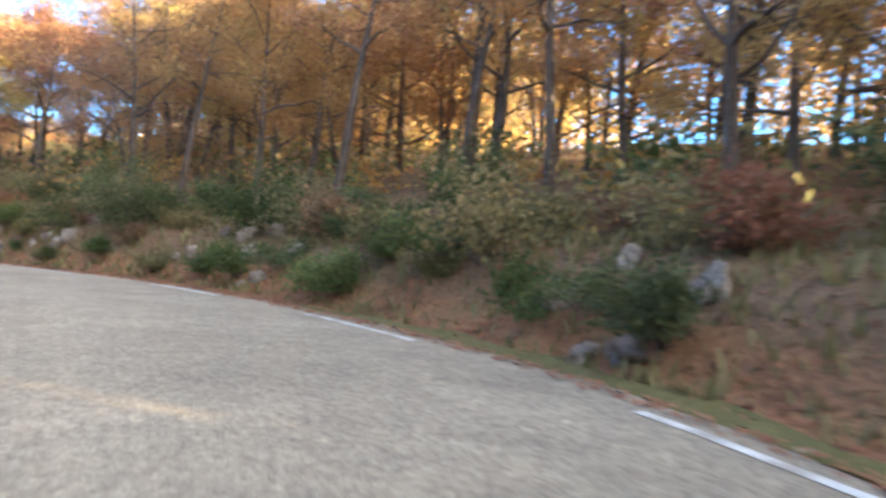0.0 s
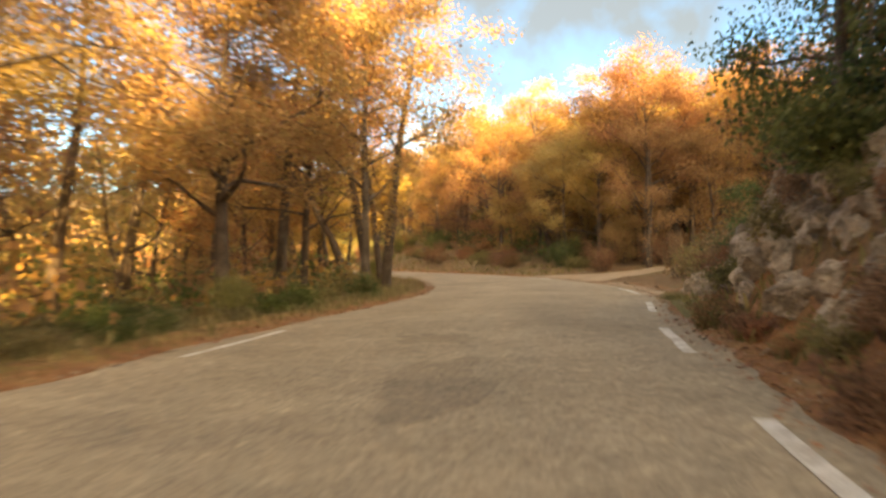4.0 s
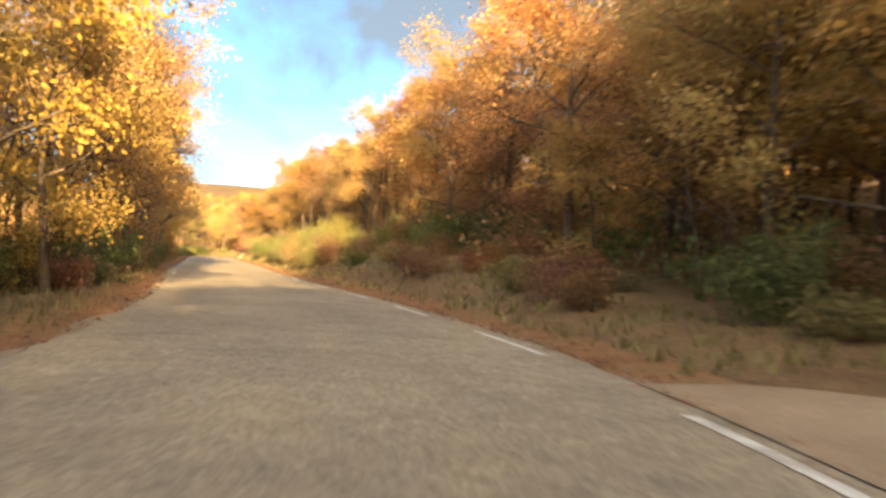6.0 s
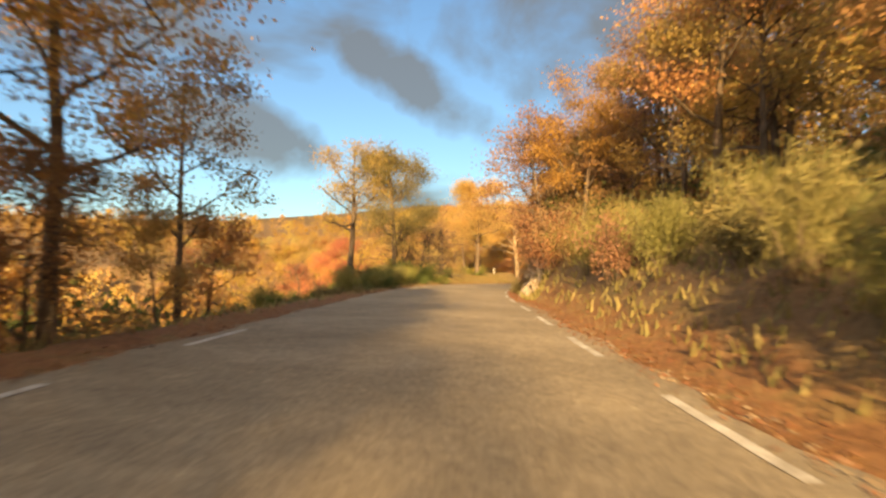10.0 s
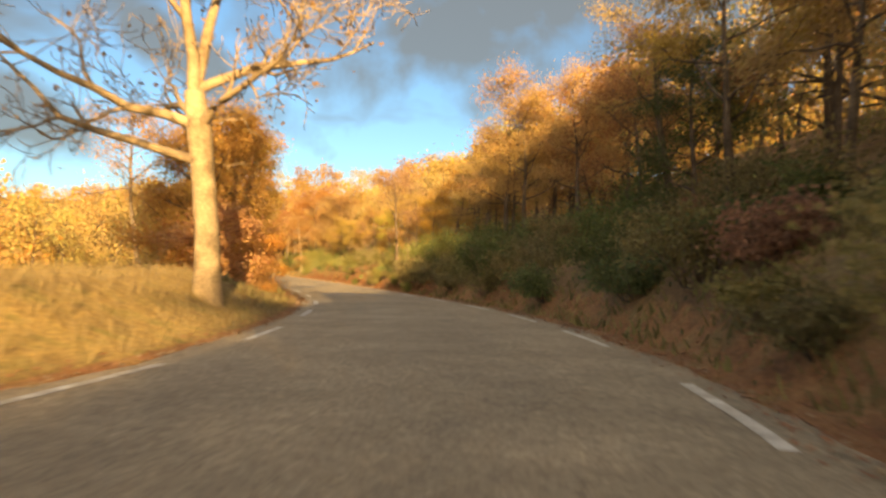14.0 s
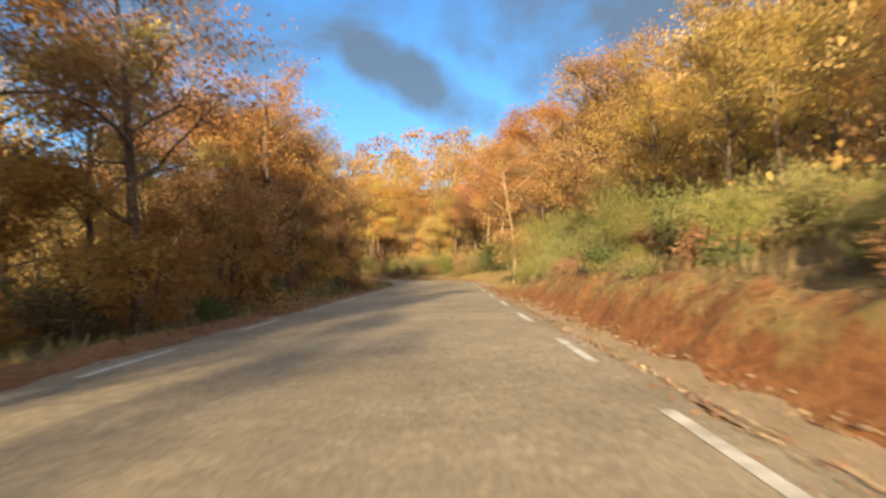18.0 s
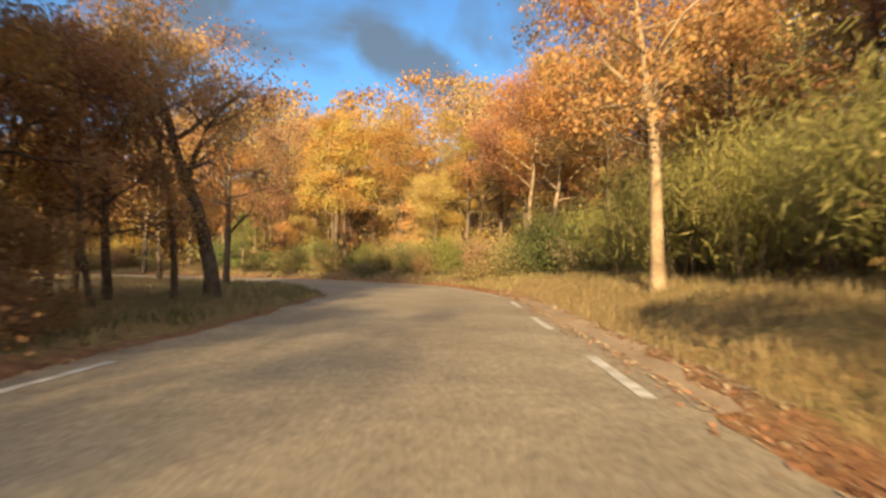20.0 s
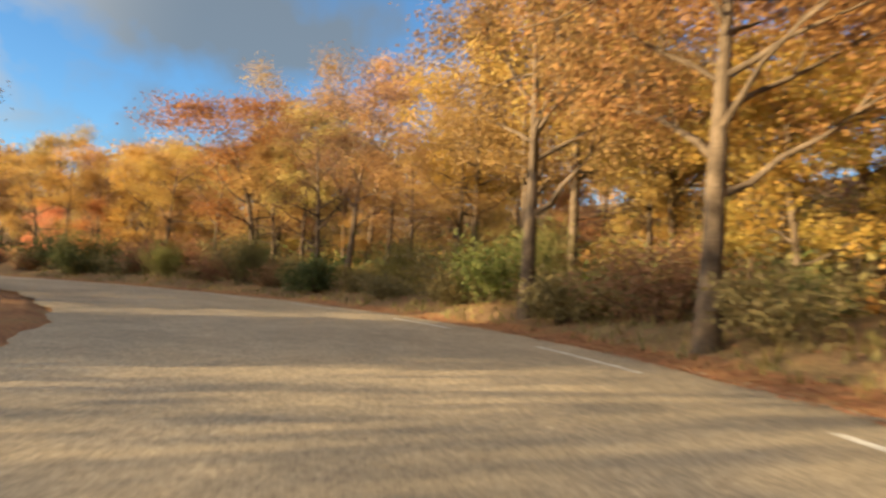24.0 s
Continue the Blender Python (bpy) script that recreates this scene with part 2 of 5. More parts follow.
GROUND = ground_mat()
GRAVEL = rough_mat("pale_gravel", ((0.3, (0.28, 0.21, 0.145)), (0.7, (0.42, 0.325, 0.23))), 0.7, 30, 0.95, 0.7, 0.02)
ROCK = rough_mat("grey_limestone", ((0.3, (0.156, 0.125, 0.095)), (0.5, (0.35, 0.294, 0.235)), (0.7, (0.537, 0.463, 0.375))), 2.2, 16, 0.9, 1.0, 0.08)
BARK = rough_mat("grey_brown_bark", ((0.3, (0.061, 0.046, 0.035)), (0.7, (0.176, 0.138, 0.108))), 2.5, 22, 0.95, 0.9, 0.03)
PALE_BARK = rough_mat("pale_bark", ((0.3, (0.12, 0.09, 0.06)), (0.5, (0.26, 0.2, 0.135)), (0.7, (0.37, 0.29, 0.2))), 1.6, 18, 0.9, 0.8, 0.03)
MID_BARK = rough_mat("light_bark", ((0.3, (0.17, 0.125, 0.085)), (0.7, (0.34, 0.265, 0.185))), 1.8, 20, 0.9, 0.8, 0.03)
LEAF_OAK = leaf_mat("autumn_oak_leaves", ((0.05, (0.28, 0.14, 0.063)), (0.3, (0.378, 0.174, 0.069)), (0.5, (0.514, 0.258, 0.083)), (0.7, (0.574, 0.356, 0.113)), (0.95, (0.333, 0.272, 0.091))), 0.5)
LEAF_BRONZE = leaf_mat("bronze_oak_leaves", ((0.05, (0.209, 0.105, 0.048)), (0.35, (0.378, 0.209, 0.074)), (0.65, (0.498, 0.305, 0.099)), (0.95, (0.322, 0.281, 0.094))), 0.5)
LEAF_YELLOW = leaf_mat("yellow_leaves", ((0.1, (0.432, 0.243, 0.068)), (0.5, (0.567, 0.385, 0.101)), (0.9, (0.351, 0.331, 0.095))), 0.5)
LEAF_BROWN = leaf_mat("brown_leaves", ((0.1, (0.169, 0.094, 0.057)), (0.5, (0.33, 0.169, 0.094)), (0.9, (0.507, 0.28, 0.148))), 0.48)
LEAF_RED = leaf_mat("red_leaves", ((0.1, (0.413, 0.124, 0.083)), (0.5, (0.605, 0.22, 0.124)), (0.9, (0.688, 0.33, 0.165))), 0.5)
LEAF_GREEN = leaf_mat("evergreen_leaves", ((0.1, (0.06, 0.09, 0.03)), (0.5, (0.12, 0.157, 0.052)), (0.9, (0.203, 0.226, 0.074))), 0.38)
LEAF_OLIVE = leaf_mat("olive_scrub_leaves", ((0.1, (0.121, 0.097, 0.049)), (0.5, (0.227, 0.203, 0.082)), (0.9, (0.389, 0.292, 0.138))), 0.42)
LEAF_BROOM = leaf_mat("broom_stalks", ((0.1, (0.138, 0.149, 0.046)), (0.5, (0.247, 0.241, 0.078)), (0.9, (0.38, 0.333, 0.127))), 0.4)
GRASS = leaf_mat("dry_grass_blades", ((0.1, (0.22, 0.16, 0.07)), (0.5, (0.36, 0.27, 0.12)), (0.9, (0.20, 0.19, 0.065))), 0.3)
MOSS = rough_mat("yellow_green_moss", ((0.3, (0.13, 0.125, 0.045)), (0.7, (0.20, 0.17, 0.07))), 3.0, 30, 0.95, 0.9, 0.03)
FALLEN = leaf_mat("fallen_leaves", ((0.0, (0.18, 0.086, 0.048)), (0.5, (0.324, 0.162, 0.082)), (1.0, (0.432, 0.264, 0.144))), 0.15)

# along the road in metres: what the ground does on either side of it
HALF = [(0, 3.1), (75, 3.1), (88, 3.05), (95, 3.0), (103, 3.0), (115, 3.0), (129, 3.05), (136, 3.05), (148, 3.05), (156, 3.1), (173, 3.0), (192, 2.82), (200, 2.85), (215, 2.95), (238, 3.0), (265, 3.1), (291, 3.25), (308, 3.55), (319, 3.6), (328, 3.2), (337, 3.1), (349, 2.95), (356, 2.75), (364, 2.7), (374, 2.9), (384, 3.05), (415, 3.15), (454, 2.85), (469, 3.05), (477, 3.6), (486, 3.85), (495, 4.2), (505, 4.3), (516, 4.2), (530, 3.7), (585, 3.6)]
BANK = [(0, 1.2), (75, 1.2), (100, 1.4), (118, 2.0), (145, 2.4), (152, 1.2), (157, 0.1), (172, 0.1), (182, 0.8), (195, 1.3), (230, 1.0), (270, 1.4), (284, 2.0), (300, 1.8), (303, 2.7), (316, 2.8), (322, 1.8), (350, 1.6), (366, 0.9), (384, 0.95), (425, 0.9), (445, 0.8), (465, 0.7), (476, 0.5), (585, 0.4)]
BANK_WIDE = [(0, 1.6), (100, 1.5), (145, 1.4), (170, 3.0), (270, 1.6), (290, 1.1), (316, 1.1), (330, 1.8), (366, 1.0), (384, 0.8), (425, 0.8), (445, 3.0), (475, 2.5), (585, 2.5)]
SLOPE_RIGHT = [(0, 0.25), (75, 0.22), (140, 0.42), (154, 0.1), (175, 0.08), (195, 0.3), (290, 0.42), (350, 0.45), (400, 0.30), (450, 0.20), (478, 0.12), (585, 0.06)]
RISE_RIGHT = [(0, 0), (400, 2), (440, 8), (480, 15), (505, 11), (525, 6), (585, 2)]
TOP_RIGHT = [(0, 2), (76, 3), (86, 7.5), (110, 7.5), (120, 4), (160, 5), (205, 10), (300, 14), (450, 14), (585, 8)]
SLOPE_LEFT = [(0, 0.0), (85, -0.02), (130, -0.06), (183, -0.08), (196, -0.2), (240, -0.22), (252, -0.16), (285, -0.30), (345, -0.30), (366, -0.22), (384, -0.14), (440, -0.05), (455, 0.01), (535, 0.0), (560, -0.2), (580, -0.4), (585, -0.4)]
STRAW_LEFT = [(0, 0), (112, 0), (118, 0.5), (180, 0.5), (186, 0), (280, 0), (286, 0.6), (318, 0.8), (322, 1), (354, 1), (358, 0.3), (446, 0.3), (452, 1), (505, 1), (510, 0), (585, 0)]
STRAW_RIGHT = [(0, 0), (366, 0), (370, 0.5), (436, 0.5), (442, 1), (472, 1), (478, 0.3), (585, 0.3)]
FLAT_LEFT = [(0, 1.2), (304, 1.2), (318, 4.5), (352, 4.5), (360, 1.2), (585, 1.2)]
RAISE_LEFT = [(0, 0), (296, 0), (306, 0.3), (318, 0.75), (336, 1.0), (350, 1.0), (358, 0.4), (366, 0), (585, 0)]
RED = [(0, 0), (362, 0), (369, 1), (440, 1), (447, 0), (585, 0)]
HILLS = [(-180, 40), (-60, 60), (-20, 90), (5, 130), (20, 150), (30, 110), (45, 70), (70, 120), (95, 80), (180, 40)]
# where the dashes of either edge line begin, from a 6.5 m beat, and the stretches without
DASH_RIGHT = [(75, 5.2), (173, 4.5), (192, 3.4), (199, 3.6), (214, 5.5), (236, 8.4), (262, 7.4), (286, 6.2), (305, 6.2), (320, 8.0), (340, 9.0), (352, 7.0), (368, 6.1), (389, 5.2), (395, 4.6), (413, 3.1), (460, 5.0), (491, 3.6)]
DASH_LEFT = [(99, 2.0), (130, 3.5), (213, 5.2), (235, 7.1), (335, 8.5), (400, 9.5), (420, 9.6), (585, 9.6)]
LINE_IN = [(0, 0), (468, 0), (478, 0.4), (490, 0.5), (500, 0.6), (585, 0.6)]     # how far the lines keep from the asphalt's shoulder in the last bend
NO_LINE = [(1, 155, 166), (-1, 142, 195), (-1, 262, 296)]
ROAD = [
    (-63.8, 14.2), (-55.3, 4.4), (-44.9, -3.4), (-32.9, -8.4), (-20.1, -9.7),
    (-7.6, -6.3), (1.9, 2.4), (5.6, 14.7), (4.8, 27.6), (4.1, 40.6),
    (5.3, 53.6), (8.5, 66.2), (12.2, 78.6), (12.3, 91.6), (8.8, 104.0),
    (4.0, 116.1), (-0.9, 128.2), (-5.4, 140.4), (-9.9, 152.6), (-14.5, 164.8),
    (-19.2, 176.9), (-23.7, 189.1), (-28.2, 201.3), (-32.1, 213.7), (-35.05, 226.4),
    (-35.3, 239.4), (-34.85, 252.4), (-37.1, 265.2), (-41.3, 277.6), (-46.2, 289.6),
    (-51.2, 301.6), (-56.2, 313.6), (-61.2, 325.6), (-66.1, 337.7), (-71.0, 349.7),
    (-75.9, 361.8), (-81.5, 373.5), (-90.2, 382.9), (-102.1, 386.7), (-114.8, 385.8),
    (-126.4, 380.3), (-136.0, 371.9), (-142.9, 360.9), (-147.4, 348.7), (-149.7, 335.9),
    (-150.1, 322.9),
]
# ---- plan: the road's middle line ----


def spline(knots, step):
    """A smooth curve through the knots, with points step metres apart."""
    k = np.array(knots, float)
    v = np.gradient(k, axis=0)
    u = np.linspace(0, 1, 40, endpoint=False)[:, None]
    pts = [(2 * u**3 - 3 * u**2 + 1) * k[i] + (u**3 - 2 * u**2 + u) * v[i] + (3 * u**2 - 2 * u**3) * k[i + 1] + (u**3 - u**2) * v[i + 1] for i in range(len(k) - 1)]
    pts = np.concatenate(pts)
    s = np.r_[0, np.cumsum(np.linalg.norm(np.diff(pts, axis=0), axis=1))]
    m = np.arange(0, s[-1], step)
    return np.stack([np.interp(m, s, pts[:, 0]), np.interp(m, s, pts[:, 1])], 1)


STEP = 0.5
LINE = spline(ROAD, STEP)
_t = np.gradient(LINE, axis=0)
_t /= np.linalg.norm(_t, axis=1)[:, None]
SIDE = np.stack([_t[:, 1], -_t[:, 0]], 1)   # to the right of the road
LONG = len(LINE) * STEP


def table(m, rows):
    r = np.array(rows, float)
    return np.interp(m, r[:, 0], r[:, 1])


def at(m, u):
    """The place u metres right of the middle line, m metres along it."""
    k = m / STEP
    x = np.interp(k, np.arange(len(LINE)), LINE[:, 0]) + u * np.interp(k, np.arange(len(LINE)), SIDE[:, 0])
    y = np.interp(k, np.arange(len(LINE)), LINE[:, 1]) + u * np.interp(k, np.arange(len(LINE)), SIDE[:, 1])
    return x, y


def along(x, y):
    """Metres along the road and to its right, for arrays of places."""
    p = np.stack([np.ravel(x), np.ravel(y)], 1)
    coarse = LINE[::8]
    best = np.empty(len(p), int)
    for i in range(0, len(p), 20000):
        d = ((p[i:i + 20000, None] - coarse[None]) ** 2).sum(2)
        best[i:i + 20000] = d.argmin(1) * 8
    cand = np.clip(best[:, None] + np.arange(-8, 9), 0, len(LINE) - 1)
    d = ((p[:, None] - LINE[cand]) ** 2).sum(2)
    k = cand[np.arange(len(p)), d.argmin(1)]
    off = p - LINE[k]
    side = (off * SIDE[k]).sum(1)
    far = np.linalg.norm(off, axis=1)
    return k * STEP, np.where(np.abs(side) > 0.7 * far, side, np.sign(side + 1e-9) * far)


def half_width(m):
    return table(m, HALF)


def wave(x, y, size, seed=0.0):
    """Smooth random relief between -1 and 1."""
    a, b = x / size + seed, y / size - 1.7 * seed
    return (np.sin(a * 2.1 + 1.3 * np.sin(b * 1.7)) + np.sin(b * 2.3 + 1.1 * np.sin(a * 1.9 + 2.0)) + 0.6 * np.sin(a * 4.7 + b * 3.9) + 0.5 * np.sin(b * 5.3 - a * 4.1)) / 3.1


def smooth(v):
    v = np.clip(v, 0, 1)
    return v * v * (3 - 2 * v)


def track_share(m, u):
    """1 on the gravel track that leaves the road, falling to 0 beside it."""
    return np.where(u > 0, smooth((track_half(u) + 2.6 - np.abs(m - track_mid(u))) / 2.2) * smooth((30 - u) / 3), 0)


def track_mid(u):
    return 167.2 + 0.17 * (u - 3)


def track_half(u):
    return 1.35 + 3.2 * smooth((8.5 - u) / 6)


def near_height(x, y):
    """The ground's height by the nearest stretch of road, and the distance from the road's edge."""
    x, y = np.asarray(x, float), np.asarray(y, float)
    shape = x.shape
    x, y = x.ravel(), y.ravel()
    m, u = along(x, y)
    hw = half_width(m) + 0.45
    r, l = u - hw, -u - hw
    bh, bw, rs, ls = table(m, BANK), table(m, BANK_WIDE), table(m, SLOPE_RIGHT), table(m, SLOPE_LEFT)
    right = bh * smooth((r - 0.5) / bw) + rs * np.maximum(0, r - 0.5 - bw)
    top = table(m, TOP_RIGHT)
    right = np.where(right > top, top + 6 * np.tanh((right - top) / 40), right)
    right = right + table(m, RISE_RIGHT) * smooth((r - 9) / 45)
    left = np.where(l < 1.2, 0.06 * smooth(l), 0) + ls * np.maximum(0, l - table(m, FLAT_LEFT))
    left = left + table(m, RAISE_LEFT) * smooth((l - 0.5) / 2.4)
    left = np.maximum(left, -14 + 3 * wave(x, y, 60, 2.0))
    z = np.where(r > 0, right, np.where(l > 0, left, 0.0))
    d = np.maximum(np.maximum(r, l), 0)
    calm = 1 - track_share(m, u)
    rough_bank = table(m, RED) * smooth((r - 0.4) / 0.4) * smooth((2.0 - r) / 0.8)
    z = z + rough_bank * (0.2 * wave(x, y, 0.42, 6.0) + 0.14 * wave(x, y, 1.7, 7.0))
    z = z + calm * 0.09 * smooth(d / 1.5) * wave(x, y, 1.1, 4.0) + calm * 0.4 * smooth((d - 2) / 8) * wave(x, y, 6.0, 1.0)
    z = z + smooth((d - 60) / 200) * (10 + 10 * wave(x, y, 110, 3.0))
    z = np.where(d <= 0, -0.05, np.where(d < 0.35, -0.05 + 0.07 * d / 0.35 + z * d / 0.35, z + 0.02))
    return z.reshape(shape), d.reshape(shape)


def even_land():
    """The land's height on a coarse grid, evened out, for the slopes away from the road."""
    low, cell = LINE.min(0) - 260, 7.0
    n = np.ceil((LINE.max(0) + 260 - low) / cell).astype(int)
    X, Y = np.meshgrid(low[0] + cell * np.arange(n[0]), low[1] + cell * np.arange(n[1]))
    Z, _ = near_height(X, Y)
    for _ in range(5):
        P = np.pad(Z, 2, mode="edge")
        P = sum(P[:, k:k + Z.shape[1]] for k in range(5)) / 5
        Z = sum(P[k:k + Z.shape[0]] for k in range(5)) / 5
    return low, cell, Z


def height(x, y):
    """The ground's height."""
    x, y = np.asarray(x, float), np.asarray(y, float)
    z, d = near_height(x, y)
    low, cell, Z = EVEN
    fx, fy = (x - low[0]) / cell, (y - low[1]) / cell
    top_y, top_x = Z.shape[0] - 1.001, Z.shape[1] - 1.001
    inside = np.minimum(np.minimum(fx, top_x - fx), np.minimum(fy, top_y - fy))
    cx, cy = np.clip(fx, 0, top_x), np.clip(fy, 0, top_y)
    i, j = cx.astype(int), cy.astype(int)
    a, b = cx - i, cy - j
    e = (Z[j, i] * (1 - a) + Z[j, i + 1] * a) * (1 - b) + (Z[j + 1, i] * (1 - a) + Z[j + 1, i + 1] * a) * b
    w = smooth((d - 14) / 22) * smooth(inside / 8)
    return z * (1 - w) + e * w


EVEN = even_land()


def ground_at(x, y):
    return float(height(np.array([x]), np.array([y]))[0])


def mesh_of(name, verts, faces, material, smooth_shade=False):
    me = bpy.data.meshes.new(name)
    me.from_pydata([tuple(v) for v in verts] if not isinstance(verts, np.ndarray) else verts.tolist(), [], faces if isinstance(faces, list) else faces.tolist())
    if material is not None:
        me.materials.append(material)
    if smooth_shade:
        me.shade_smooth()
    return me


def fast_mesh(name, verts, faces, materials):
    """A mesh from arrays of corners and of faces; a list of arrays where faces differ in their number of corners."""
    groups = [np.asarray(f, np.int32) for f in (faces if isinstance(faces, list) else [faces])]
    sizes = np.concatenate([np.full(len(f), f.shape[1]) for f in groups])
    me = bpy.data.meshes.new(name)
    me.vertices.add(len(verts))
    me.vertices.foreach_set("co", np.asarray(verts, np.float32).ravel())
    me.loops.add(int(sizes.sum()))
    me.loops.foreach_set("vertex_index", np.concatenate([f.ravel() for f in groups]))
    me.polygons.add(len(sizes))
    me.polygons.foreach_set("loop_start", (np.cumsum(sizes) - sizes).astype(np.int32))
    me.update(calc_edges=True)
    for mat in materials:
        me.materials.append(mat)
    return me


def grid_faces(nx, ny):
    i = np.arange(nx * ny).reshape(ny, nx)
    return np.stack([i[:-1, :-1], i[:-1, 1:], i[1:, 1:], i[1:, :-1]], -1).reshape(-1, 4)


def build_ground():
    def axis(a, b, fine, far):
        core = np.arange(a, b + fine, fine)
        grow = fine * 1.35 ** np.arange(1, 40)
        reach = np.cumsum(grow)
        reach = reach[reach < far]
        return np.r_[a - reach[::-1], core, core[-1] + reach]
    gx = axis(LINE[:, 0].min() - 22, LINE[:, 0].max() + 30, 0.9, 3500)
    gy = axis(LINE[:, 1].min() - 22, LINE[:, 1].max() + 30, 0.9, 3500)
    X, Y = np.meshgrid(gx, gy)
    Z = height(X, Y)
    # distant hills
    cx, cy = X + 60, Y - 190
    R, A = np.hypot(cx, cy), np.degrees(np.arctan2(-cx, cy))
    Z = Z + smooth((R - 420) / 1500) * table(A, HILLS) * (0.8 + 0.35 * wave(X, Y, 420, 5.0))
    verts = np.stack([X.ravel(), Y.ravel(), Z.ravel()], 1)
    quads = grid_faces(len(gx), len(gy))
    _, uc = along(X.ravel(), Y.ravel())
    mcheck, _ = along(X.ravel(), Y.ravel())
    inside = (np.abs(uc) < 10.0) & (mcheck > 2) & (mcheck < LONG - 4)
    quads = quads[~inside[quads].all(1)]
    # finer band beside the road
    ms = np.arange(0, LONG - 2, 0.5)
    out = np.array([0.0, 0.3, 0.45, 0.6, 0.8, 1.0, 1.25, 1.5, 1.8, 2.1, 2.5, 3.0, 3.6, 4.3, 5.2, 6.2, 7.4, 9.0])
    rows = []
    for m in ms:
        hw = float(half_width(m))
        us = np.r_[-(out[::-1] + hw), 0.0, out + hw]
        us[0], us[-1] = -12.0, 12.0
        x, y = at(m, us)
        rows.append(np.stack([x, y, us], 1))
    band = np.concatenate(rows)
    bz = height(band[:, 0], band[:, 1])
    edge = np.abs(band[:, 2]) > 11.9
    bz[edge] -= 0.25
    n = len(verts)
    band_quads = grid_faces(2 * len(out) + 1, len(ms))[:, ::-1] + n
    verts = np.concatenate([verts, np.stack([band[:, 0], band[:, 1], bz], 1)])
    quads = np.concatenate([quads, band_quads])
    me = fast_mesh("ground", verts, quads, (GROUND, FAR_WOODS))
    m, u = along(verts[:, 0], verts[:, 1])
    d = np.abs(u) - half_width(m)
    right = u - half_width(m)
    marks = (("verge", smooth((2.4 - d) / 1.6)), ("red", smooth((right - 0.5) / 0.3) * smooth((2.2 - right) / 0.7) * table(m, RED)),
             ("straw", np.where(u < 0, table(m, STRAW_LEFT) * smooth((-u - half_width(m) - 0.5) / 0.5), table(m, STRAW_RIGHT) * smooth((right - 0.9) / 0.5)) * smooth((16 - d) / 3)))
    for name, values in marks:
        me.attributes.new(name, "FLOAT", "POINT").data.foreach_set("value", values.astype(np.float32))
    mid = verts[quads].mean(1)
    idx = (np.hypot(mid[:, 0] + 60, mid[:, 1] - 190) > 430).astype(np.int32)
    me.polygons.foreach_set("material_index", idx)
    me.shade_smooth()
    ob = new("ground", me)
    tagged(ob, "leaf-covered forest floor with dry verges and red earth banks", "ground", kind="structure")


FAR_WOODS = rough_mat("far_autumn_woods", ((0.3, (0.11, 0.085, 0.05)), (0.5, (0.17, 0.11, 0.055)), (0.7, (0.12, 0.11, 0.06))), 0.02, 0.12, 1.0, 0.0, 0.1)
build_ground()


def strip(name, ms, us, z, material):
    """A band laid along the road: ms metres along, us across (a function of m or numbers)."""
    verts, n = [], len(us)
    for m in ms:
        for u in us:
            uu = u(m) if callable(u) else u
            x, y = at(m, uu)
            zz = z(m, uu) if callable(z) else z
            verts.append((float(x), float(y), float(zz)))
    return mesh_of(name, verts, grid_faces(n, len(ms)).tolist(), material, True)


def crown_of_road(m, u):
    return 0.035 * (1 - (u / (half_width(m) + 0.45)) ** 2)


def build_road():
    def off(f):
        return lambda m: f * (half_width(m) + 0.45 + (0.13 * math.sin(m * 0.9) * math.sin(m * 0.37 + f) + 0.09 * math.sin(m * 2.7 + 2 * f) * math.sin(m * 1.3) if abs(f) == 1 else 0))
    ms = np.arange(0, LONG - 1, 0.5)
    me = strip("road", ms, [off(f) for f in (-1, -0.9, -0.6, -0.3, 0, 0.3, 0.6, 0.9, 1)], lambda m, u: crown_of_road(m, u) + 0.012, ASPHALT)
    share = np.tile(np.array([0.2, 0.3, 0.9, 0.2, 0.5, 0.9, 0.3, 0.2, 0.1]), len(ms)) * (0.7 + 0.3 * np.sin(np.repeat(ms, 9) * 0.21))
    me.attributes.new("worn", "FLOAT", "POINT").data.foreach_set("value", share.astype(np.float32))
    road = tagged(new("road", me), "worn grey asphalt forest road with dashed edge lines", "road", kind="structure")
    rng = random.Random(5)
    for sign, phases, first, last in ((1, DASH_RIGHT, 60, 545), (-1, DASH_LEFT, 80, 450)):
        for k in range(-2, 95):
            m = 6.5 * k + 300.0
            for _ in range(6):
                m = 6.5 * k + float(table(m, phases))
            if not first < m < last or any(a < m < b for s, a, b in NO_LINE if s == sign):
                continue
            ms = np.linspace(m, m + 3.0 + rng.uniform(-0.15, 0.15), 6)
            w = 0.07 + rng.uniform(-0.008, 0.008)
            wear = [rng.uniform(-0.012, 0.012) for _ in range(6)]

            def rim(o, s=sign, m0=m, wear=wear):
                return lambda q: s * (float(half_width(q)) - float(table(q, LINE_IN))) + o + wear[min(5, max(0, int((q - m0) * 2)))]
            dash = new("edge_line", strip("edge_line", ms, [rim(-w), rim(w)], lambda q, u: crown_of_road(q, u) + 0.02, PAINT))
            dash.parent = road
    return road


road = build_road()

# ---- plants ----


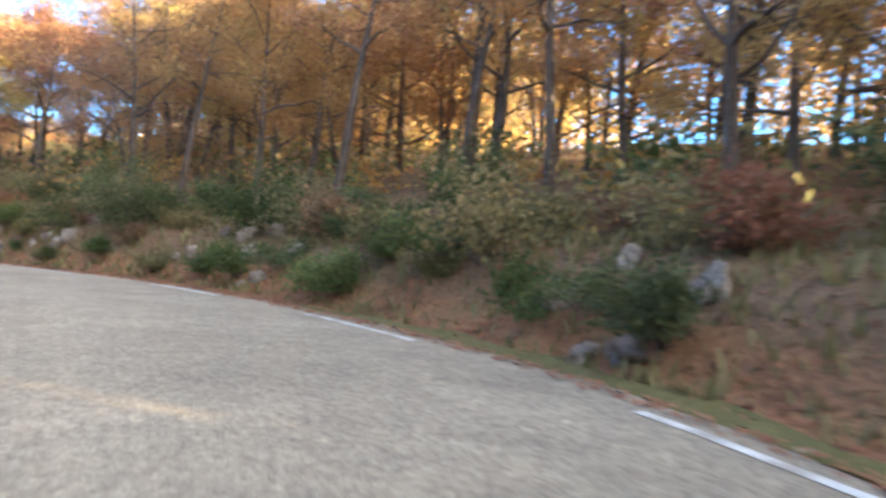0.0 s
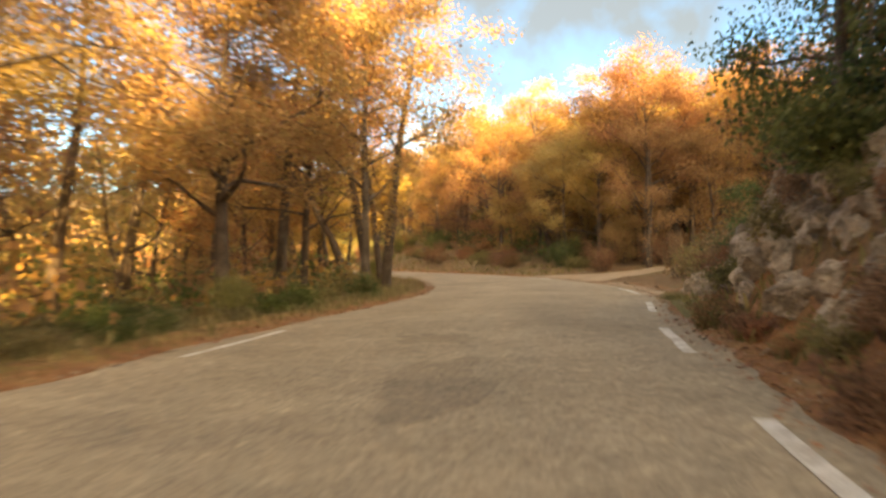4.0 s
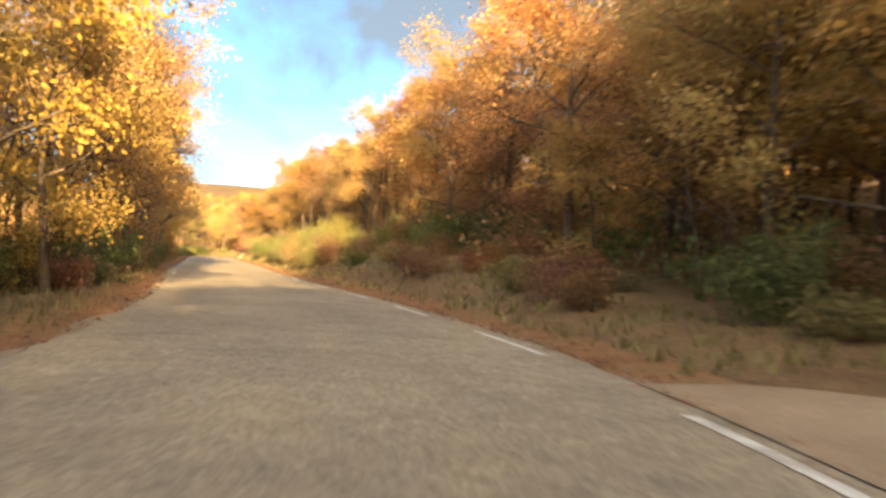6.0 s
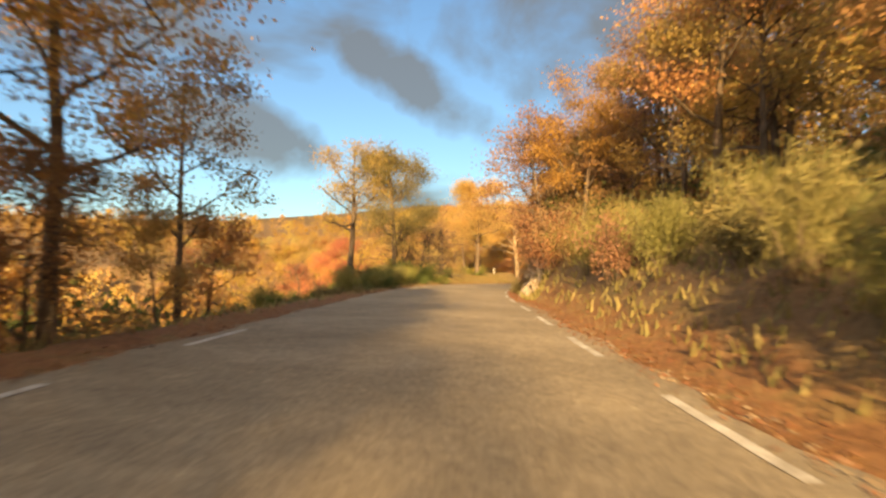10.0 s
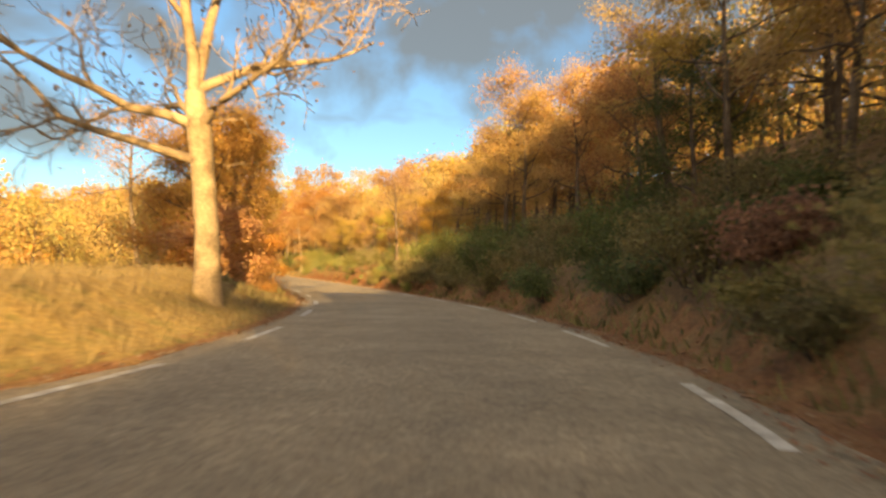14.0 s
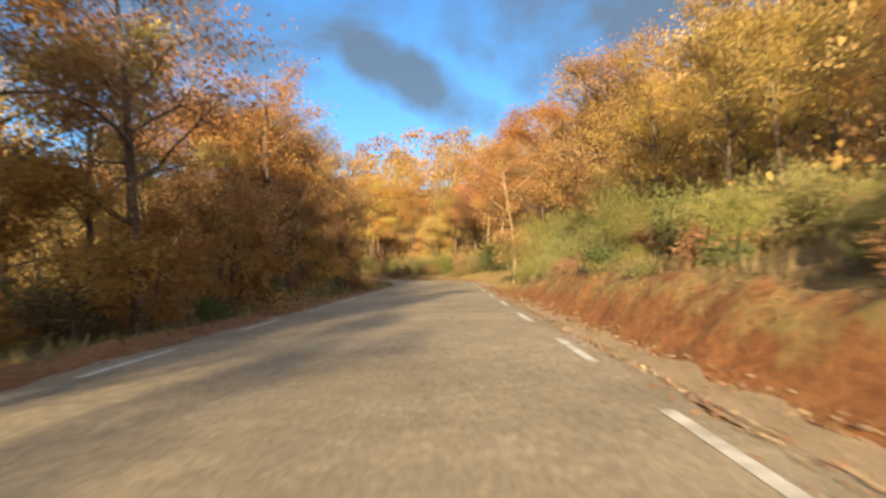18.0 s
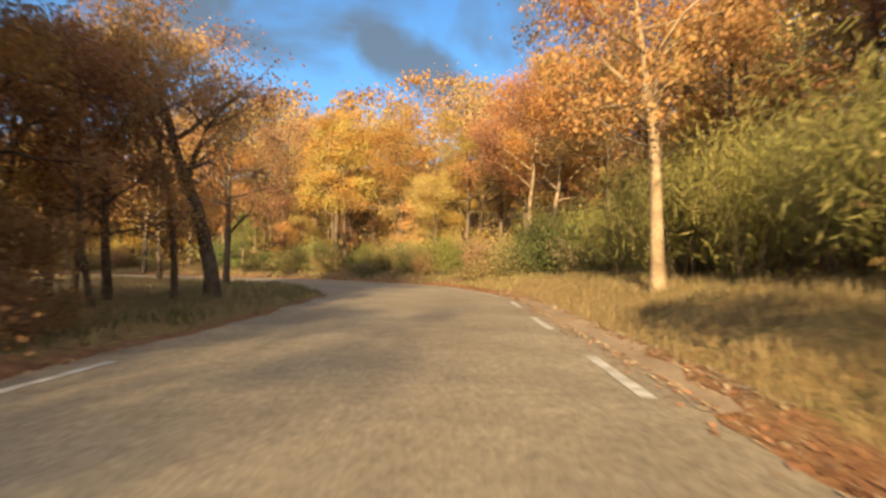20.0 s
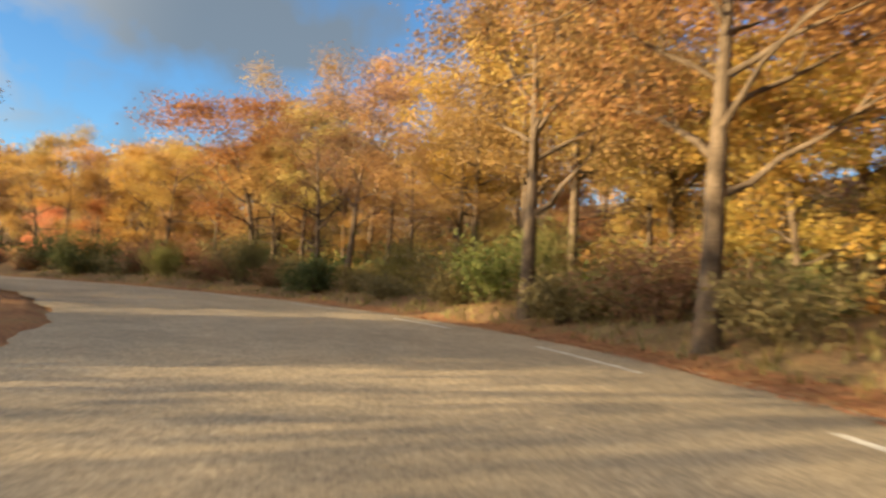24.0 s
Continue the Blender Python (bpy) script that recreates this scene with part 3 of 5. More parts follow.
def tube(verts, faces, pts, radii, sides, root=None):
    """A tapered round limb through pts, grown from the corner numbered root of what it springs from. Returns its first corner's number."""
    pts = [Vector(p) for p in pts]
    base = len(verts)
    if root is not None:
        faces.append((root, base, base + 1))
    for i, p in enumerate(pts):
        d = (pts[min(i + 1, len(pts) - 1)] - pts[max(i - 1, 0)]).normalized()
        a = d.orthogonal().normalized()
        b = d.cross(a)
        for k in range(sides):
            w = 2 * math.pi * k / sides
            verts.append(p + (a * math.cos(w) + b * math.sin(w)) * radii[i])
    for i in range(len(pts) - 1):
        for k in range(sides):
            q = base + i * sides
            faces.append((q + k, q + (k + 1) % sides, q + sides + (k + 1) % sides, q + sides + k))
    faces.append(tuple(base + (len(pts) - 1) * sides + k for k in range(sides)))
    return base


def limb_path(rng, start, way, length, n, wander, lift):
    pts, p, d = [start.copy()], start.copy(), way.normalized()
    for i in range(n):
        d = (d + Vector((rng.gauss(0, wander), rng.gauss(0, wander), rng.gauss(0, wander) + lift))).normalized()
        p = p + d * (length / n)
        pts.append(p.copy())
    return pts


def leaf_mesh(name, centres, size, material, seed, flat=0.0, stretch=1.5):
    """One small bent blade at every centre, turned at random."""
    r = np.random.RandomState(seed)
    n = len(centres)
    a = r.normal(size=(n, 3))
    a[:, 2] *= 1 - flat
    a /= np.linalg.norm(a, axis=1)[:, None]
    b = np.cross(a, r.normal(size=(n, 3)))
    b /= np.linalg.norm(b, axis=1)[:, None] + 1e-9
    s = size * r.uniform(0.6, 1.35, (n, 1))
    c = np.asarray(centres)
    nrm = np.cross(a, b)
    v = np.stack([c - a * s * stretch / 2, c + b * s / 2 + nrm * s * 0.15, c + a * s * stretch / 2, c - b * s / 2 + nrm * s * 0.15], 1).reshape(-1, 3)
    return mesh_of(name, v, np.arange(4 * n).reshape(-1, 4), material)


def skeleton(rng, tall, thick, base, spread, limbs, lean=0.03, crook=0.06, forks=3, sides=(7, 4, 3)):
    """Trunk and limbs, and the places where twigs end."""
    verts, faces, tips = [], [], []
    trunk = limb_path(rng, Vector((0, 0, -0.25)), Vector((rng.gauss(0, lean), rng.gauss(0, lean), 1)), tall * 0.93, 9, crook, 0.06)
    rad = [thick * (1.25 if i == 0 else 1.0) * (1 - 0.88 * (i / 9) ** 1.1) for i in range(10)]
    tube(verts, faces, trunk, rad, sides[0])
    for j in range(limbs):
        f = base + (1 - base) * ((j + rng.random()) / limbs) ** 0.9
        f = min(f, 0.97)
        k = f * 9
        i = min(int(k), 8)
        start = trunk[i].lerp(trunk[i + 1], k - i)
        r0 = (rad[i] * (1 - k + i) + rad[i + 1] * (k - i)) * 0.62
        w = j * 2.4 + rng.uniform(-0.5, 0.5)
        shape = math.sin(math.pi * min(1, 0.22 + 0.8 * (f - base) / (1.02 - base))) ** 0.7
        length = spread * (0.35 + 0.75 * shape) * rng.uniform(0.75, 1.2)
        way = Vector((math.cos(w), math.sin(w), rng.uniform(0.15, 0.75)))
        arm = limb_path(rng, start, way, length, 5, 0.20, 0.04)
        first = tube(verts, faces, arm, [max(0.012, r0 * (1 - 0.85 * q / 5)) for q in range(6)], sides[1], i * sides[0])
        tips.append((arm[-1], 1.0))
        for q in range(forks):
            k2 = rng.choice((2, 3, 3, 4, 4))
            a = arm[k2]
            way2 = (arm[-1] - arm[0]).normalized() + Vector((rng.gauss(0, 0.7), rng.gauss(0, 0.7), rng.gauss(0.1, 0.5)))
            twig = limb_path(rng, a, way2, length * rng.uniform(0.3, 0.55), 3, 0.2, 0.02)
            tube(verts, faces, twig, [max(0.010, r0 * 0.4 * (1 - 0.8 * z / 3)) for z in range(4)], sides[2], first + k2 * sides[1])
            tips += [(twig[-1], 0.8), (twig[2], 0.7)]
    tips.append((trunk[-1], 0.8))
    return verts, faces, tips


def tree_kind(name, label, category, tall, thick, base, spread, limbs, leaves, leaf, cloud, bark, foliage, seed, crook=0.06, forks=3, lean=0.03):
    """A tree with trunk and crown, kept aside as a pattern for its copies."""
    rng = random.Random(seed)
    r = np.random.RandomState(seed)
    verts, faces, tips = skeleton(rng, tall, thick, base, spread, limbs, lean, crook, forks)
    root = new(name)
    trunk = new("trunk", mesh_of("trunk", verts, faces, bark, True))
    trunk.parent = root
    if leaves:
        w = np.array([s for _, s in tips])
        leaves, leaf, cloud = int(leaves * 2.9), leaf * 0.66, cloud * 0.88
        pick = r.choice(len(tips), leaves, p=w / w.sum())
        c = np.array([tuple(p) for p, _ in tips])[pick]
        spot = r.normal(size=(leaves, 3)) * cloud * np.array([1, 1, 0.62])
        c = c + spot
        c[:, 2] = np.maximum(c[:, 2], 0.25)
        crown = new("crown", leaf_mesh("crown", c, leaf, foliage, seed))
        crown.parent = root
    tagged(root, label, category)
    return root


def bush_kind(name, label, tall, wide, stems, leaves, leaf, foliage, seed, upright=0.5, stretch=1.6, category="bush"):
    """A bush: many stems from the ground, and foliage along them."""
    rng = random.Random(seed)
    r = np.random.RandomState(seed)
    verts, faces, spots = [Vector((0, 0, -0.2))], [], []
    for j in range(stems):
        w = rng.uniform(0, 2 * math.pi)
        out = rng.uniform(0.1, 1.0) * (1 - upright)
        way = Vector((math.cos(w) * out, math.sin(w) * out, 0.35 + upright))
        start = Vector((math.cos(w), math.sin(w), 0)) * wide * 0.22 * rng.random() + Vector((0, 0, -0.15))
        arm = limb_path(rng, start, way, tall * rng.uniform(0.75, 1.2), 5, 0.16, 0.0)
        tube(verts, faces, arm, [0.022 * (1 - 0.8 * q / 5) for q in range(6)], 3, 0)
        spots += [tuple(arm[q]) for q in (2, 3, 3, 4, 4, 5, 5)]
    leaves, leaf = int(leaves * 1.7), leaf * 0.75
    c = np.array(spots)[r.randint(0, len(spots), leaves)]
    c = c + r.normal(size=(leaves, 3)) * np.array([wide, wide, tall]) * 0.12
    c[:, 2] = np.maximum(c[:, 2], 0.05)
    root = new(name)
    new("stem", mesh_of("stem", verts, faces, BARK, True)).parent = root
    new("foliage", leaf_mesh("foliage", c, leaf, foliage, seed, flat=-upright, stretch=stretch)).parent = root
    tagged(root, label, category)
    return root


def oak_set(name, label, foliage, leaves, rows, leaf=0.10, bark=None, category="tree"):
    made = []
    for tl, th, ba, sp, li, cl, sd in rows:
        made.append(tree_kind(name, label, category, tl, th, ba, sp, li, leaves, leaf, cl, bark or BARK, foliage, sd, crook=0.045))
    return made


OAKS = oak_set("oak_tree", "oak tree with orange autumn leaves in the roadside wood", LEAF_OAK, 4200,
               ((9.0, 0.16, 0.34, 2.7, 14, 0.42, 1), (8.0, 0.13, 0.28, 2.5, 14, 0.40, 2), (7.0, 0.12, 0.22, 2.4, 13, 0.40, 4)))
BRONZES = oak_set("bronze_oak", "oak tree with bronze and olive autumn leaves", LEAF_BRONZE, 3600,
                  ((8.6, 0.15, 0.30, 2.6, 14, 0.40, 6), (7.4, 0.13, 0.25, 2.5, 14, 0.40, 7)), 0.10)
TALL = oak_set("tall_oak", "tall slender oak with a high open orange crown", LEAF_OAK, 1700,
               ((10.5, 0.19, 0.48, 2.6, 13, 0.36, 3), (9.5, 0.15, 0.45, 2.2, 12, 0.34, 5)))
YELLOWS = oak_set("yellow_tree", "slender tree with yellow-green autumn leaves beside the road", LEAF_YELLOW, 2900,
                  ((8.8, 0.13, 0.3, 2.1, 14, 0.36, 11), (7.0, 0.11, 0.2, 2.1, 12, 0.38, 12)), 0.11)
BROWNS = oak_set("brown_oak_tree", "oak tree with sparse brown withered leaves", LEAF_BROWN, 1700,
                 ((8.4, 0.15, 0.3, 2.6, 14, 0.40, 21), (6.4, 0.10, 0.25, 2.2, 13, 0.38, 22)))
YOUNG = oak_set("young_oak", "young bushy oak with orange leaves down to the ground", LEAF_OAK, 2200,
                ((4.2, 0.07, 0.08, 1.6, 12, 0.34, 31), (3.0, 0.05, 0.06, 1.4, 11, 0.32, 32), (5.0, 0.07, 0.1, 1.5, 12, 0.34, 33)), 0.1)
EVERGREENS = oak_set("juniper", "dark green evergreen tree among the oaks", LEAF_GREEN, 3000,
                     ((4.4, 0.10, 0.08, 1.3, 14, 0.30, 51), (6.2, 0.12, 0.08, 1.6, 15, 0.34, 52)), 0.085)
BOXES = [bush_kind("box_bush", "dark green evergreen bush under the trees", tl, wd, 11, 1400, 0.085, LEAF_GREEN, sd, 0.3)
         for tl, wd, sd in ((1.1, 1.7, 61), (1.7, 2.0, 62))]
BROOMS = [bush_kind("broom_bush", "yellow-green broom bush with upright stalks", tl, wd, 20, 3000, 0.022, LEAF_BROOM, sd, 0.72, 12.0)
          for tl, wd, sd in ((1.5, 1.6, 71), (2.2, 2.0, 72))]
SHRUBS = [bush_kind("brown_shrub", "dry reddish-brown shrub on the verge", tl, wd, 14, 1200, 0.08, LEAF_BROWN, sd, 0.45)
          for tl, wd, sd in ((1.0, 1.4, 81), (1.6, 1.7, 82))]
OLIVES = [bush_kind("olive_scrub", "low olive-brown scrub bush on the bank", tl, wd, 13, 1200, 0.08, LEAF_OLIVE, sd, 0.35)
          for tl, wd, sd in ((0.9, 1.7, 65), (1.4, 1.9, 66))]
PATTERNS = BRONZES + OLIVES + OAKS + TALL + YELLOWS + BROWNS + YOUNG + EVERGREENS + BOXES + BROOMS + SHRUBS
used = set()


def plant(kind, x, y, rng, size=1.0, sink=0.0, group=""):
    """Stands a copy of the pattern on the ground at x, y; its first use is the pattern itself."""
    turn = pose(x, y, ground_at(x, y) - sink, rng.uniform(-3, 3), rng.uniform(-3, 3), rng.uniform(0, 360))
    if kind.name not in used:
        used.add(kind.name)
        ob = kind
        ob.matrix_basis = turn
    else:
        ob = copy_thing(kind, turn)
    ob.scale = (size * rng.uniform(0.92, 1.08), size * rng.uniform(0.92, 1.08), size)
    if group:
        ob["group"] = group
    return ob


def plant_many(rows, group=""):
    """rows: kind, x, y, size, rng. Heights for all at once."""
    if not rows:
        return
    z = height(np.array([r[1] for r in rows]), np.array([r[2] for r in rows]))
    for (kind, x, y, size, rng), zz in zip(rows, z):
        turn = pose(x, y, float(zz) - 0.06, rng.uniform(-3, 3), rng.uniform(-3, 3), rng.uniform(0, 360))
        if kind.name not in used:
            used.add(kind.name)
            ob = kind
            ob.matrix_basis = turn
        else:
            ob = copy_thing(kind, turn)
        ob.scale = (size * rng.uniform(0.9, 1.1), size * rng.uniform(0.9, 1.1), size * rng.uniform(0.92, 1.08))
        if group:
            ob["group"] = group


def belt(seed, m0, m1, u0, u1, gap, mix, sizes=(0.85, 1.15), fill=1.0, clear=1.4, group=""):
    """Plants between m0 and m1 along the road and u0 to u1 metres outside its edge line (negative: to the left)."""
    rng = random.Random(seed)
    side = -1 if u0 < 0 else 1
    a, b = sorted((abs(u0), abs(u1)))
    kinds = [k for k, n in mix for _ in range(n)]
    spots = []
    m = m0
    while m < m1:
        u = a + gap * 0.4 * rng.random()
        while u < b:
            if rng.random() < fill:
                mm, uu = m + rng.uniform(-0.45, 0.45) * gap, u + rng.uniform(-0.35, 0.35) * gap
                uu = min(max(uu, a), b)
                x, y = at(mm, side * (uu + float(half_width(mm))))
                spots.append((float(x), float(y)))
            u += gap
        m += gap
    if not spots:
        return
    sx, sy = np.array(spots).T
    mm, uu = along(sx, sy)
    ok = np.abs(uu) > half_width(mm) + min(clear, a)
    for x0, y0, rad in CLEARINGS:
        ok &= np.hypot(sx - x0, sy - y0) > rad
    plant_many([(rng.choice(kinds), float(x), float(y), rng.uniform(*sizes), rng) for x, y, k in zip(sx, sy, ok) if k], group)


CLEARINGS = []
O, TA, Y, B, G, J = OAKS, TALL, YELLOWS, BROWNS, YOUNG, EVERGREENS
WOOD = [(k, 2) for k in O] + [(k, 3) for k in BRONZES] + [(k, 2) for k in TA] + [(Y[0], 1)] + [(k, 1) for k in B]
GOLD = [(k, 4) for k in BRONZES] + [(k, 3) for k in Y] + [(k, 1) for k in TA] + [(O[1], 1)]
OPEN = [(k, 4) for k in TA] + [(B[0], 2), (O[0], 1)]
BUSHY = [(BROOMS[0], 3), (BROOMS[1], 3), (BOXES[1], 1), (SHRUBS[0], 1), (SHRUBS[1], 1)]
THICKET = [(G[0], 3), (G[1], 3), (G[2], 2), (SHRUBS[1], 2), (B[1], 1)]

SEEN_LATE = [(511.5, 6.4), (505.8, 6.2)]
# single trees that stand out
solo = random.Random(77)


def stand(kind, m, u, size=1.0):
    x, y = at(m, u)
    ob = plant(kind, float(x), float(y), solo, size, 0.06)
    return ob


def old_oak():
    """A big leafless oak: a stout trunk that parts into long crooked limbs, and these into twigs."""
    rng = random.Random(90)
    verts, faces, ends = [], [], []
    boughs = []

    def grow(start, way, length, radius, level, root):
        n = (7, 6, 4, 3)[level]
        pts = limb_path(rng, start, way, length, n, (0.16, 0.24, 0.3, 0.3)[level], 0.05)
        radii = [max(0.013, radius * (1 - 0.82 * i / n)) for i in range(n + 1)]
        if level == 1:
            boughs.append(([], []))
        into = (verts, faces) if level == 0 else boughs[-1]
        first = tube(*into, pts, radii, (7, 5, 4, 3)[level], None if level == 1 else root)
        if level == 3:
            ends.append(pts[-1])
            return
        for j in range((8, 6, 4)[level]):
            i = rng.randint(2, n)
            axis = (pts[i] - pts[i - 1]).normalized()
            out = axis + Vector((rng.gauss(0, 0.75), rng.gauss(0, 0.75), rng.gauss(0.1, 0.6)))
            grow(pts[i], out, length * rng.uniform(0.34, 0.58), radii[i] * 0.62, level + 1, first + i * (7, 5, 4, 3)[level])

    trunk = limb_path(rng, Vector((0, 0, -0.2)), Vector((-0.02, 0, 1)), 5.2, 6, 0.03, 0.05)
    tube(verts, faces, trunk, [0.40, 0.31, 0.29, 0.28, 0.28, 0.30, 0.24], 10)
    for z, way, length, radius in ((4, (-1, 0.1, 0.22), 6.2, 0.13), (5, (-1, -0.35, 0.35), 5.6, 0.14), (5, (-0.8, 0.5, 0.7), 5.2, 0.14), (6, (-0.25, -0.2, 1), 5.6, 0.17),
                                   (6, (0.3, 0.25, 1), 5.8, 0.17), (6, (0.85, 0.1, 0.55), 5.0, 0.14), (5, (0.7, -0.6, 0.6), 4.4, 0.12)):
        grow(trunk[z], Vector(way), length, radius, 0, z * 10)
    root = new("bare_oak")
    new("trunk", mesh_of("trunk", verts, faces, PALE_BARK, True)).parent = root
    for v, f in boughs:
        new("branch", mesh_of("branch", v, f, MID_BARK, True)).parent = root
    r = np.random.RandomState(9)
    c = np.array([tuple(p) for p in ends])[r.randint(0, len(ends), 380)] + r.normal(size=(380, 3)) * 0.25
    new("crown", leaf_mesh("crown", c, 0.11, LEAF_BROWN, 9)).parent = root
    return tagged(root, "large bare oak with pale sunlit trunk and crooked limbs", "tree")


pale_oak = old_oak()
big_oak = tree_kind("big_oak", "large oak with a wide orange crown on the verge", "tree", 10.5, 0.24, 0.30, 3.3, 24, 13000, 0.12, 0.55, BARK, LEAF_OAK, 91, crook=0.05, forks=4)
dark_tree = tree_kind("dark_oak", "dark-barked oak with few leaves beside the road", "tree", 10.0, 0.24, 0.38, 3.4, 14, 1500, 0.115, 0.4, BARK, LEAF_BROWN, 92, crook=0.07, forks=4)
pale_trunk = tree_kind("pale_oak", "oak with a pale sunlit trunk and orange leaves", "tree", 9.5, 0.18, 0.45, 3.0, 15, 4400, 0.11, 0.42, MID_BARK, LEAF_OAK, 93, crook=0.08)
bare_bush = tree_kind("bare_shrub", "leafless grey shrub of thin branches by the road", "bush", 4.4, 0.085, 0.05, 1.8, 22, 300, 0.09, 0.4, BARK, LEAF_BROWN, 94, forks=9)
bronze_oak = tree_kind("large_bronze_oak", "large oak with an olive and brown crown on the verge", "tree", 10.5, 0.24, 0.28, 2.9, 24, 13000, 0.115, 0.55, BARK, LEAF_BRONZE, 97, crook=0.05, forks=4)
olive_oak = tree_kind("dusky_oak", "large oak with a dusky olive-brown crown on the verge", "tree", 10.5, 0.24, 0.28, 2.9, 24, 13000, 0.115, 0.55, BARK, LEAF_OLIVE, 97, crook=0.05, forks=4)
pale_sapling = tree_kind("sapling", "slim young tree with a pale stem on the verge", "tree", 3.4, 0.055, 0.5, 1.2, 10, 500, 0.12, 0.28, MID_BARK, LEAF_OAK, 95)
red_tree = tree_kind("red_shrub", "small tree with salmon-red autumn leaves", "tree", 4.4, 0.06, 0.08, 1.7, 13, 1800, 0.11, 0.34, BARK, LEAF_RED, 96)
straight_oak = tree_kind("upright_oak", "upright oak with a stout dark trunk and bronze leaves", "tree", 10.5, 0.22, 0.30, 3.2, 18, 6000, 0.11, 0.42, BARK, LEAF_BRONZE, 98, crook=0.025, forks=4, lean=0.0)
PATTERNS += [olive_oak, straight_oak, bronze_oak, red_tree, pale_sapling, pale_oak, big_oak, dark_tree, pale_trunk, bare_bush]
x, y = at(345.5, -5.1)
pale_oak.matrix_basis = pose(float(x), float(y), ground_at(float(x), float(y)), 0, 0, 8)
used.add(pale_oak.name)
stand(bronze_oak, 360.5, -7.0, 0.82)
stand(big_oak, 365.5, -6.8, 0.8)
stand(big_oak, 330.0, -6.6)
stand(olive_oak, 311.5, -7.7, 1.12)
lone_oak = tree_kind("roadside_oak", "upright dark-trunked oak with a thin brown crown", "tree", 9.5, 0.25, 0.42, 2.6, 16, 1900, 0.11, 0.4, BARK, LEAF_BRONZE, 99, crook=0.035, forks=4, lean=0.0)
forked_oak = tree_kind("forked_oak", "straight oak with a dark forked trunk and thin bronze leaves", "tree", 10.5, 0.21, 0.22, 2.7, 20, 3200, 0.11, 0.42, BARK, LEAF_BRONZE, 104, crook=0.03, forks=4, lean=0.0)
PATTERNS += [lone_oak, forked_oak]
stand(lone_oak, 292.5, -6.0, 1.0)
for m, u, k in ((216.6, -6.0, forked_oak), (222.3, -6.2, forked_oak), (228.6, -6.0, forked_oak), (203.4, -6.6, forked_oak), (196.6, -6.2, B[0]), (209.6, -6.3, TA[0])):
    stand(k, m, u, 1.32)
stand(straight_oak, 246.5, -6.0, 1.15)
stand(O[0], 238.5, -6.4, 1.2)
stand(Y[0], 258.5, -6.0, 1.15)
stand(Y[0], 269.6, -6.8, 0.9)
stand(B[0], 381.0, 5.8, 0.9)
stand(lone_oak, 392.8, -4.8)
stand(bronze_oak, 404.5, -7.0, 0.9)
stand(straight_oak, 401.6, -5.1, 0.95)
stand(dark_tree, 463.4, -6.8, 1.15)
stand(pale_trunk, 457.1, 6.0, 1.05)
stand(pale_trunk, 477.5, 11.0, 1.1)
stand(pale_trunk, 478.4, 10.2, 1.15)
for m, u in SEEN_LATE:
    stand(straight_oak, m, u, 1.0)
stand(B[0], 523.4, 6.6, 0.9)
stand(TA[0], 160.5, -6.0)
stand(dark_tree, 166.0, -7.0, 0.9)
stand(big_oak, 147.5, -6.8, 0.85)
stand(bronze_oak, 142.0, -8.5, 0.85)
for m, u in ((314.6, -8.0), (316.6, -7.0), (319.0, -7.4), (321.0, -6.8), (323.0, -8.0), (325.4, -8.8), (317.6, -10.0)):
    stand(bare_bush, m, u, 1.15)
stand(lone_oak, 213.8, -4.9)
for m, u, k in ((176.0, -5.8, BRONZES[1]), (183.5, -5.6, Y[1]), (199.0, -4.9, TA[1]), (376.0, -5.6, TA[1]), (409.5, -5.6, TA[0]), (419.0, -5.3, B[0])):
    stand(k, m, u, 1.1)
for m, u in ((193.0, -6.8), (197.0, -7.4), (201.0, -6.6), (205.5, -7.2)):
    stand(BRONZES[0], m, u, 1.2)
dead_shrub = tree_kind("dead_shrub", "dead shrub with pale twisted branches and few withered leaves", "bush", 3.0, 0.045, 0.08, 1.6, 13, 70, 0.08, 0.3, MID_BARK, LEAF_BROWN, 100, crook=0.12, forks=4)
PATTERNS.append(dead_shrub)
for m, u, size in ((297.2, 5.2, 0.9), (298.8, 5.8, 1.1), (296.0, 4.9, 0.7), (239.5, 5.6, 1.0), (243.0, 6.2, 0.9), (392.5, 5.8, 1.0), (395.5, 6.4, 0.9), (389.0, 5.4, 0.7), (377.0, 5.6, 0.9)):
    stand(dead_shrub, m, u, size)
stand(red_tree, 305.5, -9.6, 1.05)
stand(red_tree, 310.5, -14.5, 1.0)
stand(red_tree, 303.0, -12.5, 0.8)
for m, u in ((190.5, -5.4),):
    stand(dark_tree, m, u, 1.0)
for m, u, k, size in ((159.8, -5.3, TA[0], 1.1), (163.3, -5.5, TA[1], 1.1), (153.5, -5.2, Y[0], 1.2), (158.9, 8.6, J[0], 0.9), (160.8, 10.5, BOXES[1], 1.6), (159.6, 7.4, OLIVES[1], 1.3)):
    stand(k, m, u, size)
stand(J[1], 498.4, 7.0, 0.8)
stand(J[1], 146.0, 6.4, 1.0)
stand(J[1], 143.0, 7.2, 0.9)
for m, u, size in ((141.5, 6.0, 1.25), (139.2, 6.6, 1.2), (144.6, 5.7, 1.1), (137.0, 6.2, 1.1)):
    stand(J[1], m, u, size)
stand(O[1], 303.0, 7.2, 0.95)
stand(Y[1], 299.0, 7.6, 0.8)
stand(O[2], 307.5, 7.6, 0.9)

SCRUB = [(BOXES[0], 3), (BOXES[1], 3), (OLIVES[0], 4), (OLIVES[1], 3), (SHRUBS[0], 1)]
